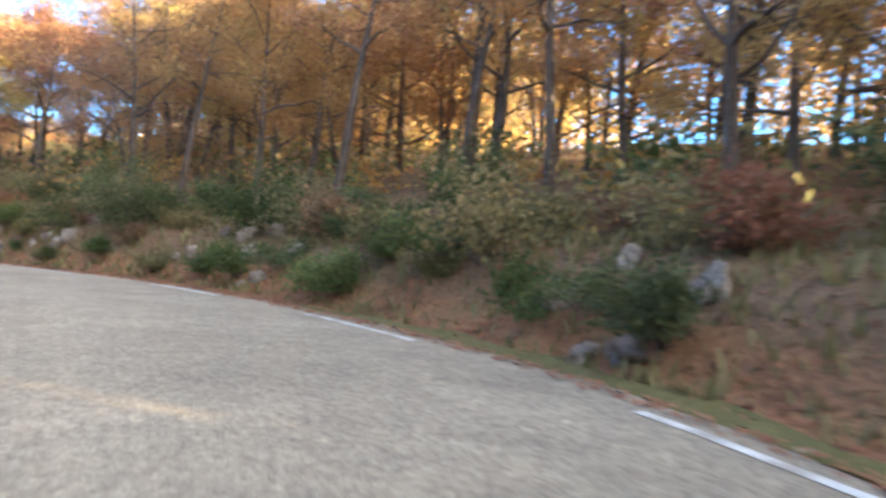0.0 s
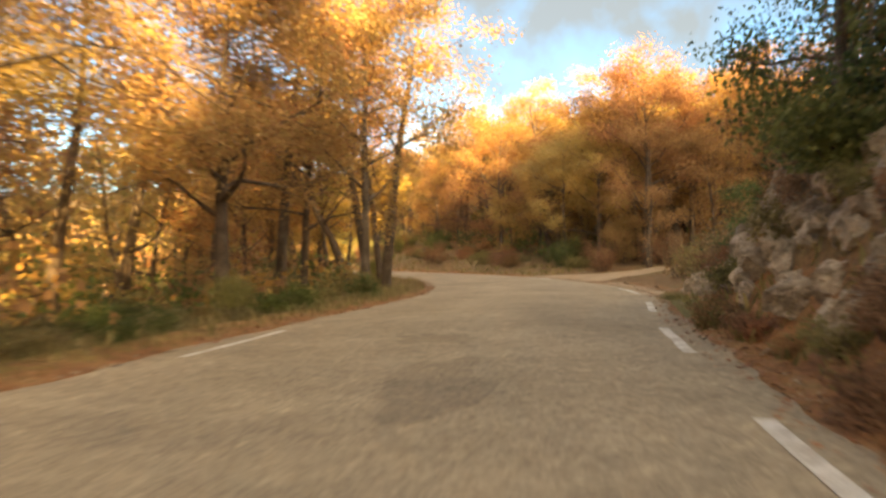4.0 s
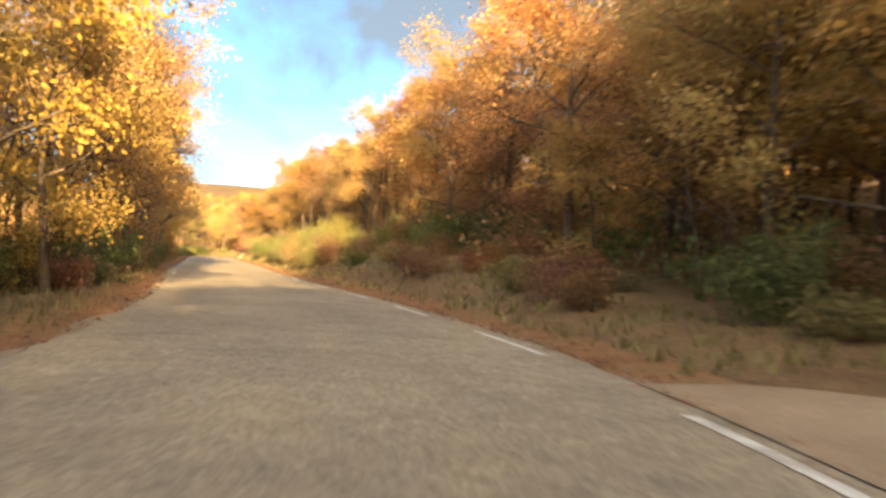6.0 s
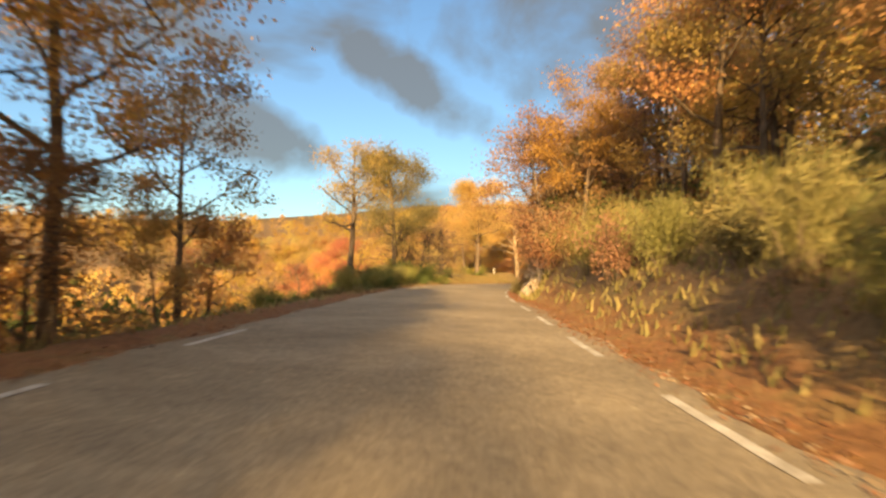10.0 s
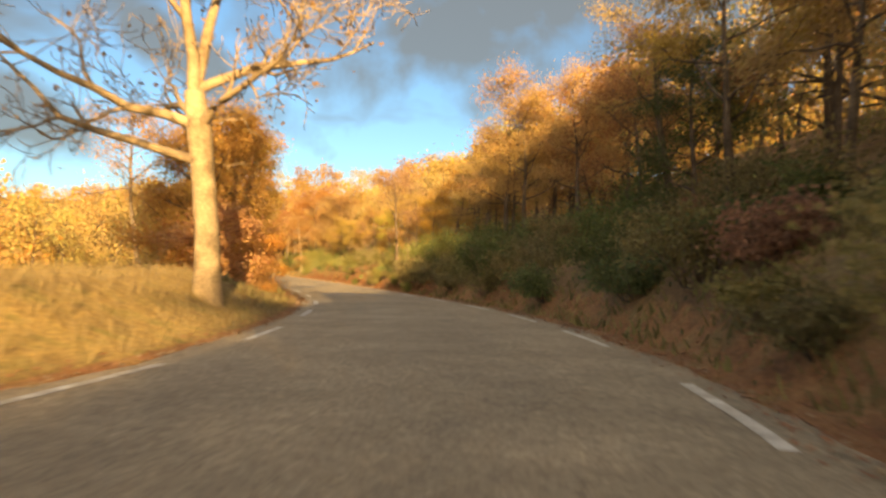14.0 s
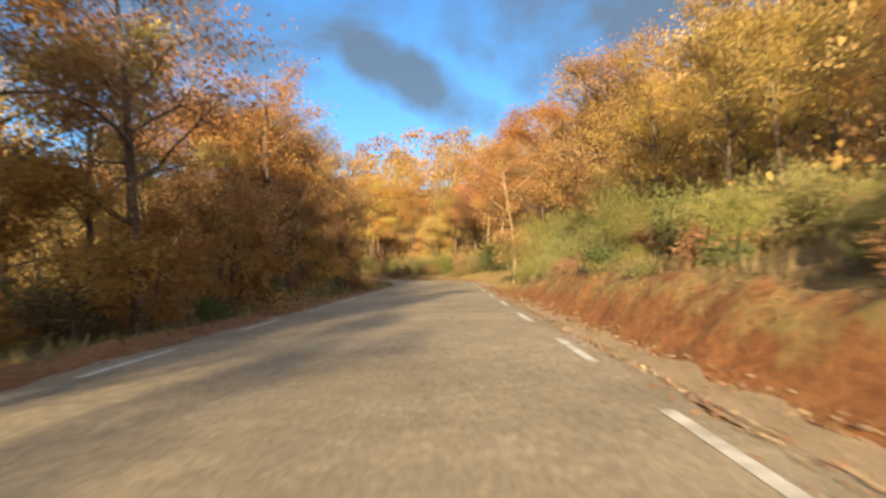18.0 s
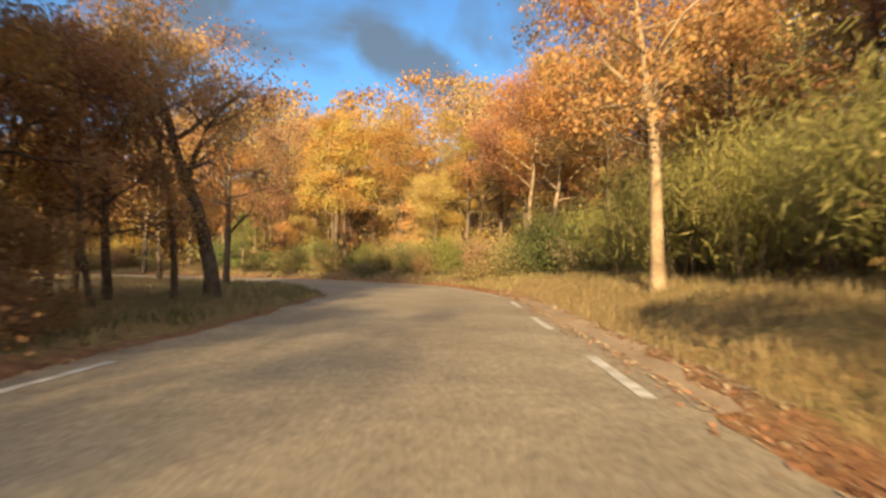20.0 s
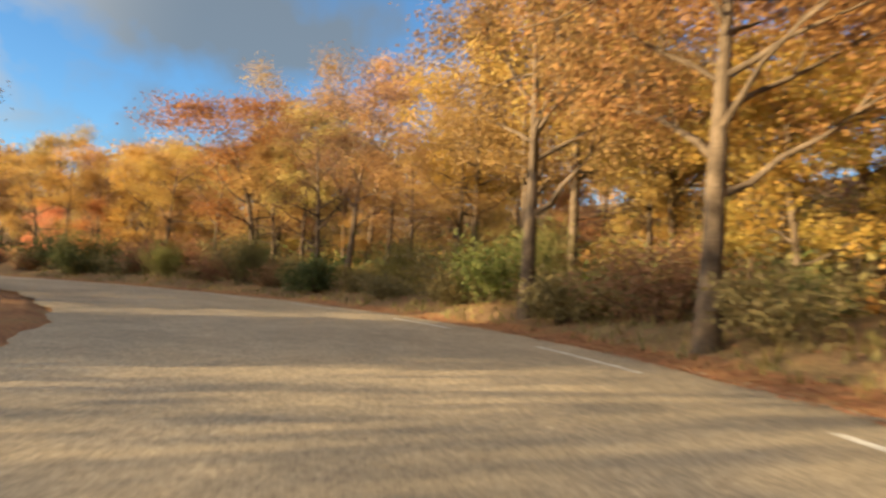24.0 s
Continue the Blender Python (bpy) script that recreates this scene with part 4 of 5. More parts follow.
# right side, from the start on
belt(167, 74, 114, 1.4, 2.6, 1.15, [(BOXES[0], 4), (OLIVES[0], 3), (BOXES[1], 1), (SHRUBS[0], 1)], sizes=(0.4, 0.85), fill=0.85)
# unseen wood behind the camera's start, added to shade the road
belt(165, 50, 76, 4.6, 11, 2.8, WOOD, sizes=(0.65, 0.8), fill=0.95, group="roadside wood")
belt(176, 120, 153, 0.75, 1.4, 1.0, [(SHRUBS[0], 4), (OLIVES[0], 2)], sizes=(0.3, 0.55), fill=0.8)
belt(169, 134, 148, 3.8, 5.6, 2.6, [(B[1], 3), (J[0], 3), (G[2], 1)], sizes=(0.8, 1.1), fill=0.9)
belt(101, 76, 134, 4.4, 9.5, 3.2, WOOD + [(k, 3) for k in TA] + [(k, 2) for k in B], group="roadside wood")
belt(187, 82, 120, 9.0, 16, 3.0, WOOD + [(k, 2) for k in B], sizes=(0.9, 1.15), fill=0.9, group="roadside wood")
belt(102, 64, 148, 2.2, 5.5, 1.8, SCRUB, fill=0.75)
belt(151, 118, 152, 1.4, 2.8, 1.1, [(OLIVES[0], 2), (SHRUBS[0], 3)], sizes=(0.4, 0.75), fill=0.85)
belt(185, 135, 147, 4.4, 7.4, 1.7, [(J[0], 3), (BOXES[1], 3), (B[1], 2), (OLIVES[1], 2)], sizes=(0.95, 1.25), fill=0.85)
belt(103, 170, 200, 6.0, 12.5, 3.0, WOOD, sizes=(1.0, 1.3), group="roadside wood")
belt(152, 160, 174, 15.0, 24, 3.4, WOOD, sizes=(1.05, 1.35), group="roadside wood")
belt(158, 172.5, 186, 10, 26, 3.0, WOOD + [(k, 3) for k in TA], sizes=(1.15, 1.45), group="roadside wood")
belt(159, 150, 162, 3.4, 12, 2.2, SCRUB + [(SHRUBS[1], 2)], sizes=(0.7, 1.2), fill=0.75)
belt(160, 171.5, 178, 4.5, 22, 2.2, [(BOXES[1], 2), (SHRUBS[1], 3), (G[1], 2)], sizes=(0.7, 1.1), fill=0.7)
belt(153, 176, 204, 5.0, 8.0, 2.4, THICKET + SCRUB, fill=0.8)
belt(104, 174, 202, 2.6, 6, 2.0, [(OLIVES[0], 3), (SHRUBS[0], 3), (SHRUBS[1], 2), (BOXES[0], 1)], sizes=(0.6, 0.95), fill=0.8)
belt(105, 206, 290, 6.0, 10.6, 3.4, WOOD + [(B[0], 2)], sizes=(0.95, 1.25), group="roadside wood")
belt(106, 200, 284, 2.1, 4.8, 2.0, BUSHY + [(OLIVES[1], 4), (BOXES[1], 1), (SHRUBS[1], 2)], sizes=(0.7, 1.1), fill=0.8)
belt(107, 284, 322, 2.9, 8.0, 2.8, [(B[0], 4), (B[1], 3), (J[1], 1), (BRONZES[0], 2)], sizes=(0.85, 1.1), group="roadside wood")
belt(154, 280, 300, 1.9, 3.2, 1.3, [(SHRUBS[1], 5), (bare_bush, 1), (B[1], 1)], sizes=(0.9, 1.3), fill=0.9)
belt(164, 293, 301, 0.95, 1.6, 0.95, [(OLIVES[0], 1), (BROOMS[0], 1), (SHRUBS[0], 4), (dead_shrub, 2)], sizes=(0.5, 0.85), fill=0.7)
belt(166, 285, 300, 1.5, 2.8, 2.2, [(bare_bush, 1)], sizes=(0.4, 0.7), fill=0.8)
belt(171, 285, 318, 2.4, 7, 1.7, [(SHRUBS[1], 3), (SHRUBS[0], 2), (OLIVES[1], 3), (BOXES[1], 2)], sizes=(0.8, 1.3), fill=0.85)
belt(174, 300, 318, 0.9, 1.5, 0.95, [(SHRUBS[0], 5), (SHRUBS[1], 2), (OLIVES[0], 2)], sizes=(0.5, 1.0), fill=0.7)
belt(175, 300, 317, 2.2, 3.2, 1.3, [(SHRUBS[1], 4), (OLIVES[1], 2), (red_tree, 1)], sizes=(0.7, 1.1), fill=0.9)
belt(162, 299, 318, 1.7, 3.4, 1.4, [(SHRUBS[1], 4), (OLIVES[1], 2), (SHRUBS[0], 2)], sizes=(0.8, 1.2), fill=0.8)
belt(155, 322, 365, 5.0, 9.5, 3.3, WOOD + [(J[1], 2)], sizes=(0.75, 1.05), group="roadside wood")
belt(108, 316, 372, 1.5, 6.0, 1.7, SCRUB + [(OLIVES[1], 3)], fill=0.9)
belt(109, 365, 445, 5.8, 10.5, 3.4, GOLD, sizes=(0.6, 0.85), group="roadside wood")
belt(163, 366, 445, 2.1, 4.6, 1.25, [(OLIVES[0], 3), (BROOMS[0], 2), (SHRUBS[0], 3), (BOXES[0], 1)], sizes=(0.35, 0.75), fill=0.75)
belt(192, 368, 402, 0.85, 1.25, 1.3, [(OLIVES[0], 2), (SHRUBS[0], 3), (BROOMS[0], 1), (dead_shrub, 1)], sizes=(0.22, 0.45), fill=0.5)
belt(191, 367, 402, 1.25, 2.0, 1.2, [(OLIVES[0], 3), (BROOMS[0], 3), (SHRUBS[0], 2), (BOXES[0], 1), (dead_shrub, 1)], sizes=(0.4, 0.75), fill=0.6)
belt(110, 366, 445, 2.6, 6.2, 2.0, BUSHY + [(OLIVES[0], 2)], sizes=(0.6, 1.0), fill=0.8)
belt(111, 445, 514, 8.5, 13, 3.4, WOOD + [(Y[0], 4), (BRONZES[0], 3), (dark_tree, 1)], sizes=(1.2, 1.6), group="roadside wood")
belt(180, 514, 536, 6.5, 13, 3.2, GOLD + [(O[2], 2), (B[0], 2)], sizes=(1.15, 1.5), group="roadside wood")
belt(181, 536, 578, 6.5, 13, 3.4, WOOD + [(B[0], 3), (red_tree, 2)], sizes=(0.8, 1.1), group="roadside wood")
belt(112, 444, 484, 4.6, 8.8, 2.0, [(BROOMS[1], 3), (BROOMS[0], 1), (OLIVES[1], 1)], sizes=(1.2, 1.7), fill=0.9)
belt(190, 484, 545, 6.5, 15, 3.2, [(G[2], 2), (Y[1], 3), (BRONZES[1], 2), (B[1], 1)], sizes=(0.8, 1.1), fill=0.8)
belt(113, 474, 578, 2.8, 6.4, 1.9, SCRUB + [(BROOMS[0], 2), (SHRUBS[1], 2)], sizes=(0.95, 1.5), fill=0.85)
# left side
# mostly out of view, added to keep sun streaks off the first metres
belt(120, 30, 80, -3.0, -9, 3.2, WOOD, group="roadside wood")
belt(121, 82, 132, -3.2, -8.5, 3.2, WOOD + [(Y[0], 1), (O[0], 3)], group="roadside wood")
belt(122, 84, 172, -2.0, -4.5, 2.3, SCRUB + [(BROOMS[0], 2)], sizes=(0.6, 0.9), fill=0.5)
belt(173, 124, 152, -1.5, -3.6, 1.3, [(OLIVES[0], 3), (BOXES[0], 2), (BROOMS[0], 2)], sizes=(0.35, 0.7), fill=0.85)
belt(123, 134, 196, -4.2, -10, 3.5, WOOD + [(O[1], 2), (TA[0], 3)], sizes=(1.0, 1.3), fill=0.65, group="roadside wood")
belt(124, 192, 214, -2.2, -3.4, 4.8, OPEN + [(BRONZES[0], 1), (Y[0], 1)], sizes=(1.15, 1.45), fill=0.7, group="roadside wood")
belt(186, 184, 236, -4.2, -7.0, 2.4, [(G[0], 2), (G[1], 3), (SHRUBS[1], 3), (OLIVES[1], 2), (BOXES[1], 7)], sizes=(0.8, 1.3), fill=0.9)
belt(193, 188, 262, -5.4, -9.5, 2.8, [(G[0], 3), (G[1], 3), (BOXES[1], 3), (SHRUBS[1], 2), (bare_bush, 1)], sizes=(0.6, 0.95), fill=0.7)
belt(125, 184, 232, -2.0, -4.6, 2.1, [(SHRUBS[0], 3), (SHRUBS[1], 2), (OLIVES[0], 2), (BOXES[0], 2), (BOXES[1], 3), (G[1], 1)], fill=0.8)
belt(126, 230, 272, -2.4, -6.5, 2.6, THICKET, sizes=(0.6, 0.9), fill=0.55)
belt(170, 238, 270, -3.4, -7.5, 3.8, [(O[0], 2), (TA[0], 3), (TA[1], 3), (Y[0], 2), (G[2], 2)], sizes=(0.9, 1.25), fill=0.55, group="roadside wood")
belt(127, 282, 322, -2.0, -6.5, 2.0, [(BROOMS[0], 2), (OLIVES[0], 3), (SHRUBS[0], 2), (BOXES[0], 5)], sizes=(0.55, 0.95), fill=0.85)
belt(182, 294, 316, -1.5, -3.6, 1.25, [(BOXES[0], 4), (BOXES[1], 3), (BROOMS[0], 3), (OLIVES[0], 1)], sizes=(0.65, 1.05), fill=0.85)
belt(183, 316, 332, -3.0, -6.5, 1.6, [(BROOMS[0], 3), (OLIVES[0], 2), (BOXES[0], 2)], sizes=(0.4, 0.8), fill=0.6)
belt(156, 296, 326, -7.5, -13, 3.4, [(B[1], 1), (bare_bush, 6), (SHRUBS[1], 4)], sizes=(0.6, 1.05), fill=0.85)
belt(157, 357, 367, -3.2, -7.5, 2.5, THICKET + [(Y[1], 2)], sizes=(0.8, 1.1), fill=0.5)
belt(128, 384, 406, -3.6, -10, 3.8, GOLD + [(B[0], 3), (TA[0], 2)], sizes=(1.0, 1.35), fill=0.55, group="roadside wood")
belt(184, 406, 446, -4.7, -10, 3.6, GOLD + [(TA[0], 2)], sizes=(1.05, 1.3), fill=0.62, group="roadside wood")
belt(168, 366, 384, -3.2, -6.4, 3.0, GOLD + [(TA[1], 2)], sizes=(0.8, 1.05), fill=0.8, group="roadside wood")
belt(131, 524, 578, -3.5, -10, 3.4, WOOD, group="roadside wood")
belt(129, 356, 452, -2.0, -5, 1.9, SCRUB + THICKET, sizes=(0.6, 1.0), fill=0.65)
# added to throw shade on the road into the last bend
belt(172, 437, 452, -3.0, -5.0, 2.5, WOOD, sizes=(0.95, 1.15), group="roadside wood")
belt(130, 440, 464, -4.6, -8.5, 2.8, WOOD + [(TA[0], 3), (J[0], 2)], sizes=(0.9, 1.1), group="roadside wood")


def woods(name, label, seed, stretches, count, leaves, leaf, wood, least=0.0):
    """Deeper woods as one mesh: oaks with a coarse crown each."""
    rng, r = random.Random(seed), np.random.RandomState(seed)
    shapes = []
    for k, (tl, sp, li) in enumerate(((8.5, 2.5, 10), (7.4, 2.6, 10), (9.3, 2.3, 10))):
        v, f, tips = skeleton(random.Random(400 + k), tl, 0.14, 0.10, sp, li, forks=1, sides=(4, 3, 3))
        f = [q for q in f if len(q) == 4]
        tip = np.array([tuple(p) for p, _ in tips])
        c = tip[r.randint(0, len(tip), leaves)] + r.normal(size=(leaves, 3)) * np.array([0.6, 0.6, 0.5])
        a, b = r.normal(size=(leaves, 3)), r.normal(size=(leaves, 3))
        a /= np.linalg.norm(a, axis=1)[:, None]
        b = np.cross(a, b)
        b /= np.linalg.norm(b, axis=1)[:, None]
        s = leaf * r.uniform(0.6, 1.3, (leaves, 1))
        blades = np.stack([c - a * s * 0.7, c + b * s * 0.55 + a * s * 0.3, c - b * s * 0.55 + a * s * 0.5], 1).reshape(-1, 3)
        shapes.append((np.array([tuple(p) for p in v]), np.array(f), blades))
    pts = []
    for m0, m1, u0, u1, gap in stretches:
        side = 1 if u0 > 0 else -1
        for m in np.arange(m0, m1, gap):
            for u in np.arange(abs(u0), abs(u1), gap):
                mm, uu = m + rng.uniform(-0.45, 0.45) * gap, u + rng.uniform(-0.45, 0.45) * gap
                x, y = at(mm, side * (uu + 3.0))
                pts.append((float(x), float(y)))
    pts = np.array(pts)
    m, u = along(pts[:, 0], pts[:, 1])
    ok = np.abs(u) > np.where(u > 0, table(m, WOODS_RIGHT), table(m, WOODS_LEFT)) + half_width(m)
    ok &= np.abs(u) > least
    pts, u, m = pts[ok], u[ok], m[ok]
    keep = rng.sample(range(len(pts)), min(count, len(pts)))
    z = height(pts[:, 0], pts[:, 1])
    V, wooden, leafy, tints, n = [], [], [], [], 0
    for i in keep:
        stem, faces, blades = shapes[rng.randrange(3)]
        low = u[i] < 0 and 285 < m[i] < 370
        late = m[i] > 512
        # stretched beyond the other trees to block low sun from the wood ahead
        tall = 124 < m[i] < 152 and u[i] > 23
        big = u[i] > 0 and (m[i] < 205 or m[i] > 440)
        w, s = rng.uniform(0, 6.28), rng.uniform(0.85, 1.15) * (0.5 if low else 1.72 if tall else 1.0 if late else (1.2 if m[i] < 205 else 1.4) if big else 1.0)
        t = np.array([[math.cos(w), -math.sin(w), 0], [math.sin(w), math.cos(w), 0], [0, 0, 1]]) * s
        off = np.array([pts[i, 0], pts[i, 1], z[i] - 0.1])
        golden = 360 < m[i] < 446 or m[i] > 484
        tint = 1 + rng.choice((0, 1, 1, 2, 3, 3, 3, 3) if golden else (0, 0, 0, 1, 2, 3, 3, 3))
        if wood:
            V.append(stem @ t.T + off)
            wooden.append(faces + n)
            n += len(stem)
        V.append(blades @ t.T + off)
        leafy.append(np.arange(len(blades)).reshape(-1, 3) + n)
        tints.append(np.full(len(blades) // 3, tint))
        n += len(blades)
    leafy, tints = np.concatenate(leafy), np.concatenate(tints)
    groups = [np.concatenate(wooden), leafy] if wood else [leafy]
    me = fast_mesh(name, np.concatenate(V), groups, (BARK, LEAF_OAK, LEAF_YELLOW, LEAF_BROWN, LEAF_BRONZE))
    me.polygons.foreach_set("material_index", np.r_[np.zeros(len(groups[0]) if wood else 0), tints].astype(np.int32))
    tagged(new(name, me), label, "woodland", kind="stuff")


WOODS_LEFT = [(0, 9), (130, 9.5), (182, 10), (192, 36), (238, 36), (248, 11), (270, 10), (285, 30), (345, 30), (362, 26), (372, 20), (384, 12), (395, 9), (446, 12), (456, 15), (466, 30), (490, 30), (496, 17), (512, 12), (520, 10), (585, 8)]
WOODS_RIGHT = [(0, 9.5), (98, 9.5), (106, 22), (150, 22), (156, 32), (165, 32), (172, 24), (178, 13), (205, 9.5), (440, 10.5), (450, 12.5), (585, 12.5)]
# the last stretch is added inside the bend to shade the road
woods("woodland", "dense autumn oak woodland on the slopes", 300,
      [(56, 84, 8, 30, 3.2), (104, 165, 20, 52, 4.2), (444, 470, -12, -34, 5.5), (84, 205, 9.5, 22, 4.0), (510, 580, -9, -22, 4.5), (205, 460, 9.5, 20, 4.4), (450, 580, 12.5, 26, 4.2), (30, 285, -9, -18, 4.6), (350, 455, -8.5, -20, 4.6), (490, 514, -14, -36, 4.6)], 1000, 1500, 0.16, True)
# filler trees added across the sun's path, so the first road lies in shade
woods("woodland", "autumn oak woodland added to shade the start of the road", 303, [(54, 86, 16, 44, 4.0)], 60, 1500, 0.16, True)
woods("far_woodland", "far autumn woodland covering the hills", 301,
      [(84, 150, 22, 45, 6.0), (150, 205, 22, 80, 6.0), (205, 460, 20, 75, 6.0), (440, 585, 26, 130, 6.5), (30, 285, -18, -50, 7.0), (285, 372, -22, -130, 6.5), (372, 470, -20, -60, 6.5)], 1200, 540, 0.28, False)


woods("hillside_woodland", "far autumn woods on the slopes around the valley", 302,
      [(30, 285, -50, -120, 9.0), (372, 470, -60, -120, 9.0), (205, 460, 75, 140, 9.0), (440, 585, 130, 180, 10.0), (165, 205, 80, 140, 9.0), (285, 372, -130, -170, 9.0)], 1800, 150, 0.7, False, 46.0)


def scatter(name, label, category, material, seed, areas, size, stretch, upright=False):
    """Small blades or leaves lying on or standing in the ground, as one mesh. areas: m0, m1, u0, u1 from the edge line, number."""
    r = np.random.RandomState(seed)
    X, Y2 = [], []
    for m0, m1, u0, u1, n in areas:
        m = r.uniform(m0, m1, n)
        side = 1 if u0 > 0 else -1
        u = np.abs(r.uniform(abs(u0), abs(u1), n))
        x, y = at(m, side * (u + half_width(m)))
        X.append(x)
        Y2.append(y)
    x, y = np.concatenate(X), np.concatenate(Y2)
    if upright:
        clump = wave(x, y, 0.35, 3.0) + 0.7 * wave(x, y, 1.3, 8.0)
        keep = clump > r.uniform(-0.9, 0.5, len(x))
        x, y, clump = x[keep], y[keep], clump[keep]
    z = height(x, y)
    mm, uu = along(x, y)
    z = np.where(np.abs(uu) < half_width(mm) + 0.5, np.maximum(z, crown_of_road(mm, uu) + 0.015), z)
    n = len(x)
    s = size * r.uniform(0.5, 1.4, (n, 1))
    if upright:
        s = s * (0.85 + 0.35 * clump[:, None])
    w = r.uniform(0, 2 * math.pi, n)
    if upright:
        c = np.stack([x, y, z - 0.02], 1)
        lean = np.stack([np.cos(w) * 0.6, np.sin(w) * 0.6, np.ones(n)], 1) * r.uniform(0.6, 1.0, (n, 1))
        wide = np.stack([-np.sin(w), np.cos(w), np.zeros(n)], 1) * s * stretch
        v = np.stack([c - wide, c + wide, c + lean * s + wide * 0.3, c + lean * s - wide * 0.3], 1)
    else:
        c = np.stack([x, y, z + 0.02], 1)
        a = np.stack([np.cos(w), np.sin(w), r.uniform(-0.4, 0.4, n)], 1) * s
        b = np.stack([-np.sin(w), np.cos(w), r.uniform(-0.4, 0.4, n)], 1) * s * stretch
        v = np.stack([c - a, c + b, c + a, c - b], 1)
    me = fast_mesh(name, v.reshape(-1, 3), np.arange(4 * n).reshape(-1, 4), (material,))
    tagged(new(name, me), label, category, kind="stuff")


def undergrowth(seed, areas):
    """Low leafy clumps between the trunks, as one mesh."""
    r = np.random.RandomState(seed)
    X, Y2 = [], []
    for m0, m1, u0, u1, n in areas:
        m = r.uniform(m0, m1, n)
        x, y = at(m, (1 if u0 > 0 else -1) * (np.abs(r.uniform(abs(u0), abs(u1), n)) + half_width(m)))
        X.append(x)
        Y2.append(y)
    x, y = np.concatenate(X), np.concatenate(Y2)
    mm, uu = along(x, y)
    ok = (np.abs(uu) > half_width(mm) + 3.0) & ~((mm > 152) & (mm < 176) & (uu > 0) & (uu < 17))
    x, y = x[ok], y[ok]
    z = height(x, y)
    n, per = len(x), 85
    size = r.uniform(0.6, 1.5, n)
    c = np.repeat(np.stack([x, y, z + size * 0.55], 1), per, 0)
    c = c + r.normal(size=c.shape) * np.repeat(size, per)[:, None] * np.array([0.55, 0.55, 0.42])
    c[:, 2] = np.maximum(c[:, 2], np.repeat(z, per))
    a, b = r.normal(size=c.shape), r.normal(size=c.shape)
    a /= np.linalg.norm(a, axis=1)[:, None]
    b = np.cross(a, b)
    b /= np.linalg.norm(b, axis=1)[:, None]
    s = 0.19 * r.uniform(0.6, 1.4, (len(c), 1))
    v = np.stack([c - a * s * 0.7, c + b * s * 0.45, c + a * s * 0.7, c - b * s * 0.45], 1).reshape(-1, 3)
    me = fast_mesh("undergrowth", v, np.arange(len(v)).reshape(-1, 4), (LEAF_OLIVE, LEAF_GREEN, LEAF_BROWN, LEAF_OAK))
    me.polygons.foreach_set("material_index", np.repeat(r.choice(4, n, p=(0.3, 0.25, 0.25, 0.2)), per).astype(np.int32))
    tagged(new("undergrowth", me), "green and brown undergrowth between the oaks", "undergrowth", kind="stuff")


undergrowth(504, [(60, 150, 5, 15, 260), (172, 205, 6, 16, 130), (140, 175, 15, 26, 90), (205, 445, 6, 14, 260), (445, 550, 6, 17, 330), (490, 560, 8, 24, 260), (84, 196, -4, -14, 200), (196, 275, -4, -12, 90), (355, 450, -4, -14, 150)])
scatter("fallen_leaves", "reddish-brown fallen leaves along the road's edges", "leaf litter", FALLEN, 501,
        [(60, 150, 0.3, 3.5, 8000), (170, 370, 0.25, 2.4, 11000), (370, 450, 0.5, 2.2, 3000), (460, 540, 0.4, 3.5, 7000), (84, 300, -0.4, -2.5, 5000), (345, 455, -0.4, -2.5, 3000), (158, 180, 2.0, 14, 3000), (60, 540, 0.08, 0.7, 9000), (60, 540, 0.35, 1.0, 9000), (60, 450, -0.3, -1.0, 8000), (75, 122, 0.15, 1.2, 9000), (72, 122, 1.0, 3.6, 14000), (280, 322, 0.1, 1.1, 6000), (468, 512, 0.2, 1.6, 7000)], 0.036, 0.62)
scatter("loose_gravel", "pale gravel and grit along the asphalt's edge", "gravel", GRAVEL, 505,
        [(60, 540, 0.3, 0.75, 9000), (84, 450, -0.3, -0.7, 6000), (385, 430, 0.3, 1.1, 5000), (446, 470, 0.3, 1.2, 3000), (150, 164, 0.3, 1.4, 2500)], 0.035, 0.8)
scatter("dry_grass", "tall dry straw-coloured grass on the verges", "grass", GRASS, 502,
        [(318, 356, -0.7, -14, 75000), (440, 474, 1.0, 5.5, 34000), (366, 445, 1.9, 3.4, 42000), (366, 445, 3.4, 6.0, 12000), (366, 445, 0.55, 0.9, 1200), (452, 505, -0.7, -9, 30000), (282, 320, -0.7, -2.4, 4000), (116, 182, -0.7, -3.0, 22000), (190, 285, 0.8, 1.8, 2500), (345, 450, -0.8, -1.8, 2500)], 0.25, 0.022, True)
scatter("verge_grass", "green and olive grass along the verges", "grass", LEAF_BROOM, 506,
        [(114, 160, -0.7, -3.4, 16000), (452, 482, -0.6, -6.0, 18000), (308, 336, -1.4, -6.5, 14000), (440, 474, 3.0, 6.0, 6000), (476, 500, 1.6, 4.0, 4000)], 0.22, 0.024, True)
scatter("bank_scrub", "low brown and olive scrub on the roadside banks", "scrub", LEAF_OLIVE, 503,
        [(60, 152, 0.8, 4.5, 30000), (172, 290, 1.2, 4.5, 12000), (316, 368, 0.8, 5.0, 14000), (282, 318, 1.0, 3.0, 7000), (282, 318, 3.0, 9.0, 14000), (282, 303, 0.7, 2.6, 12000), (470, 545, 1.2, 5.0, 9000), (84, 280, -1.0, -4.5, 8000), (350, 455, -1.0, -4.5, 8000)], 0.22, 0.16, True)


# ---- rocks, the gravel track and small things ----


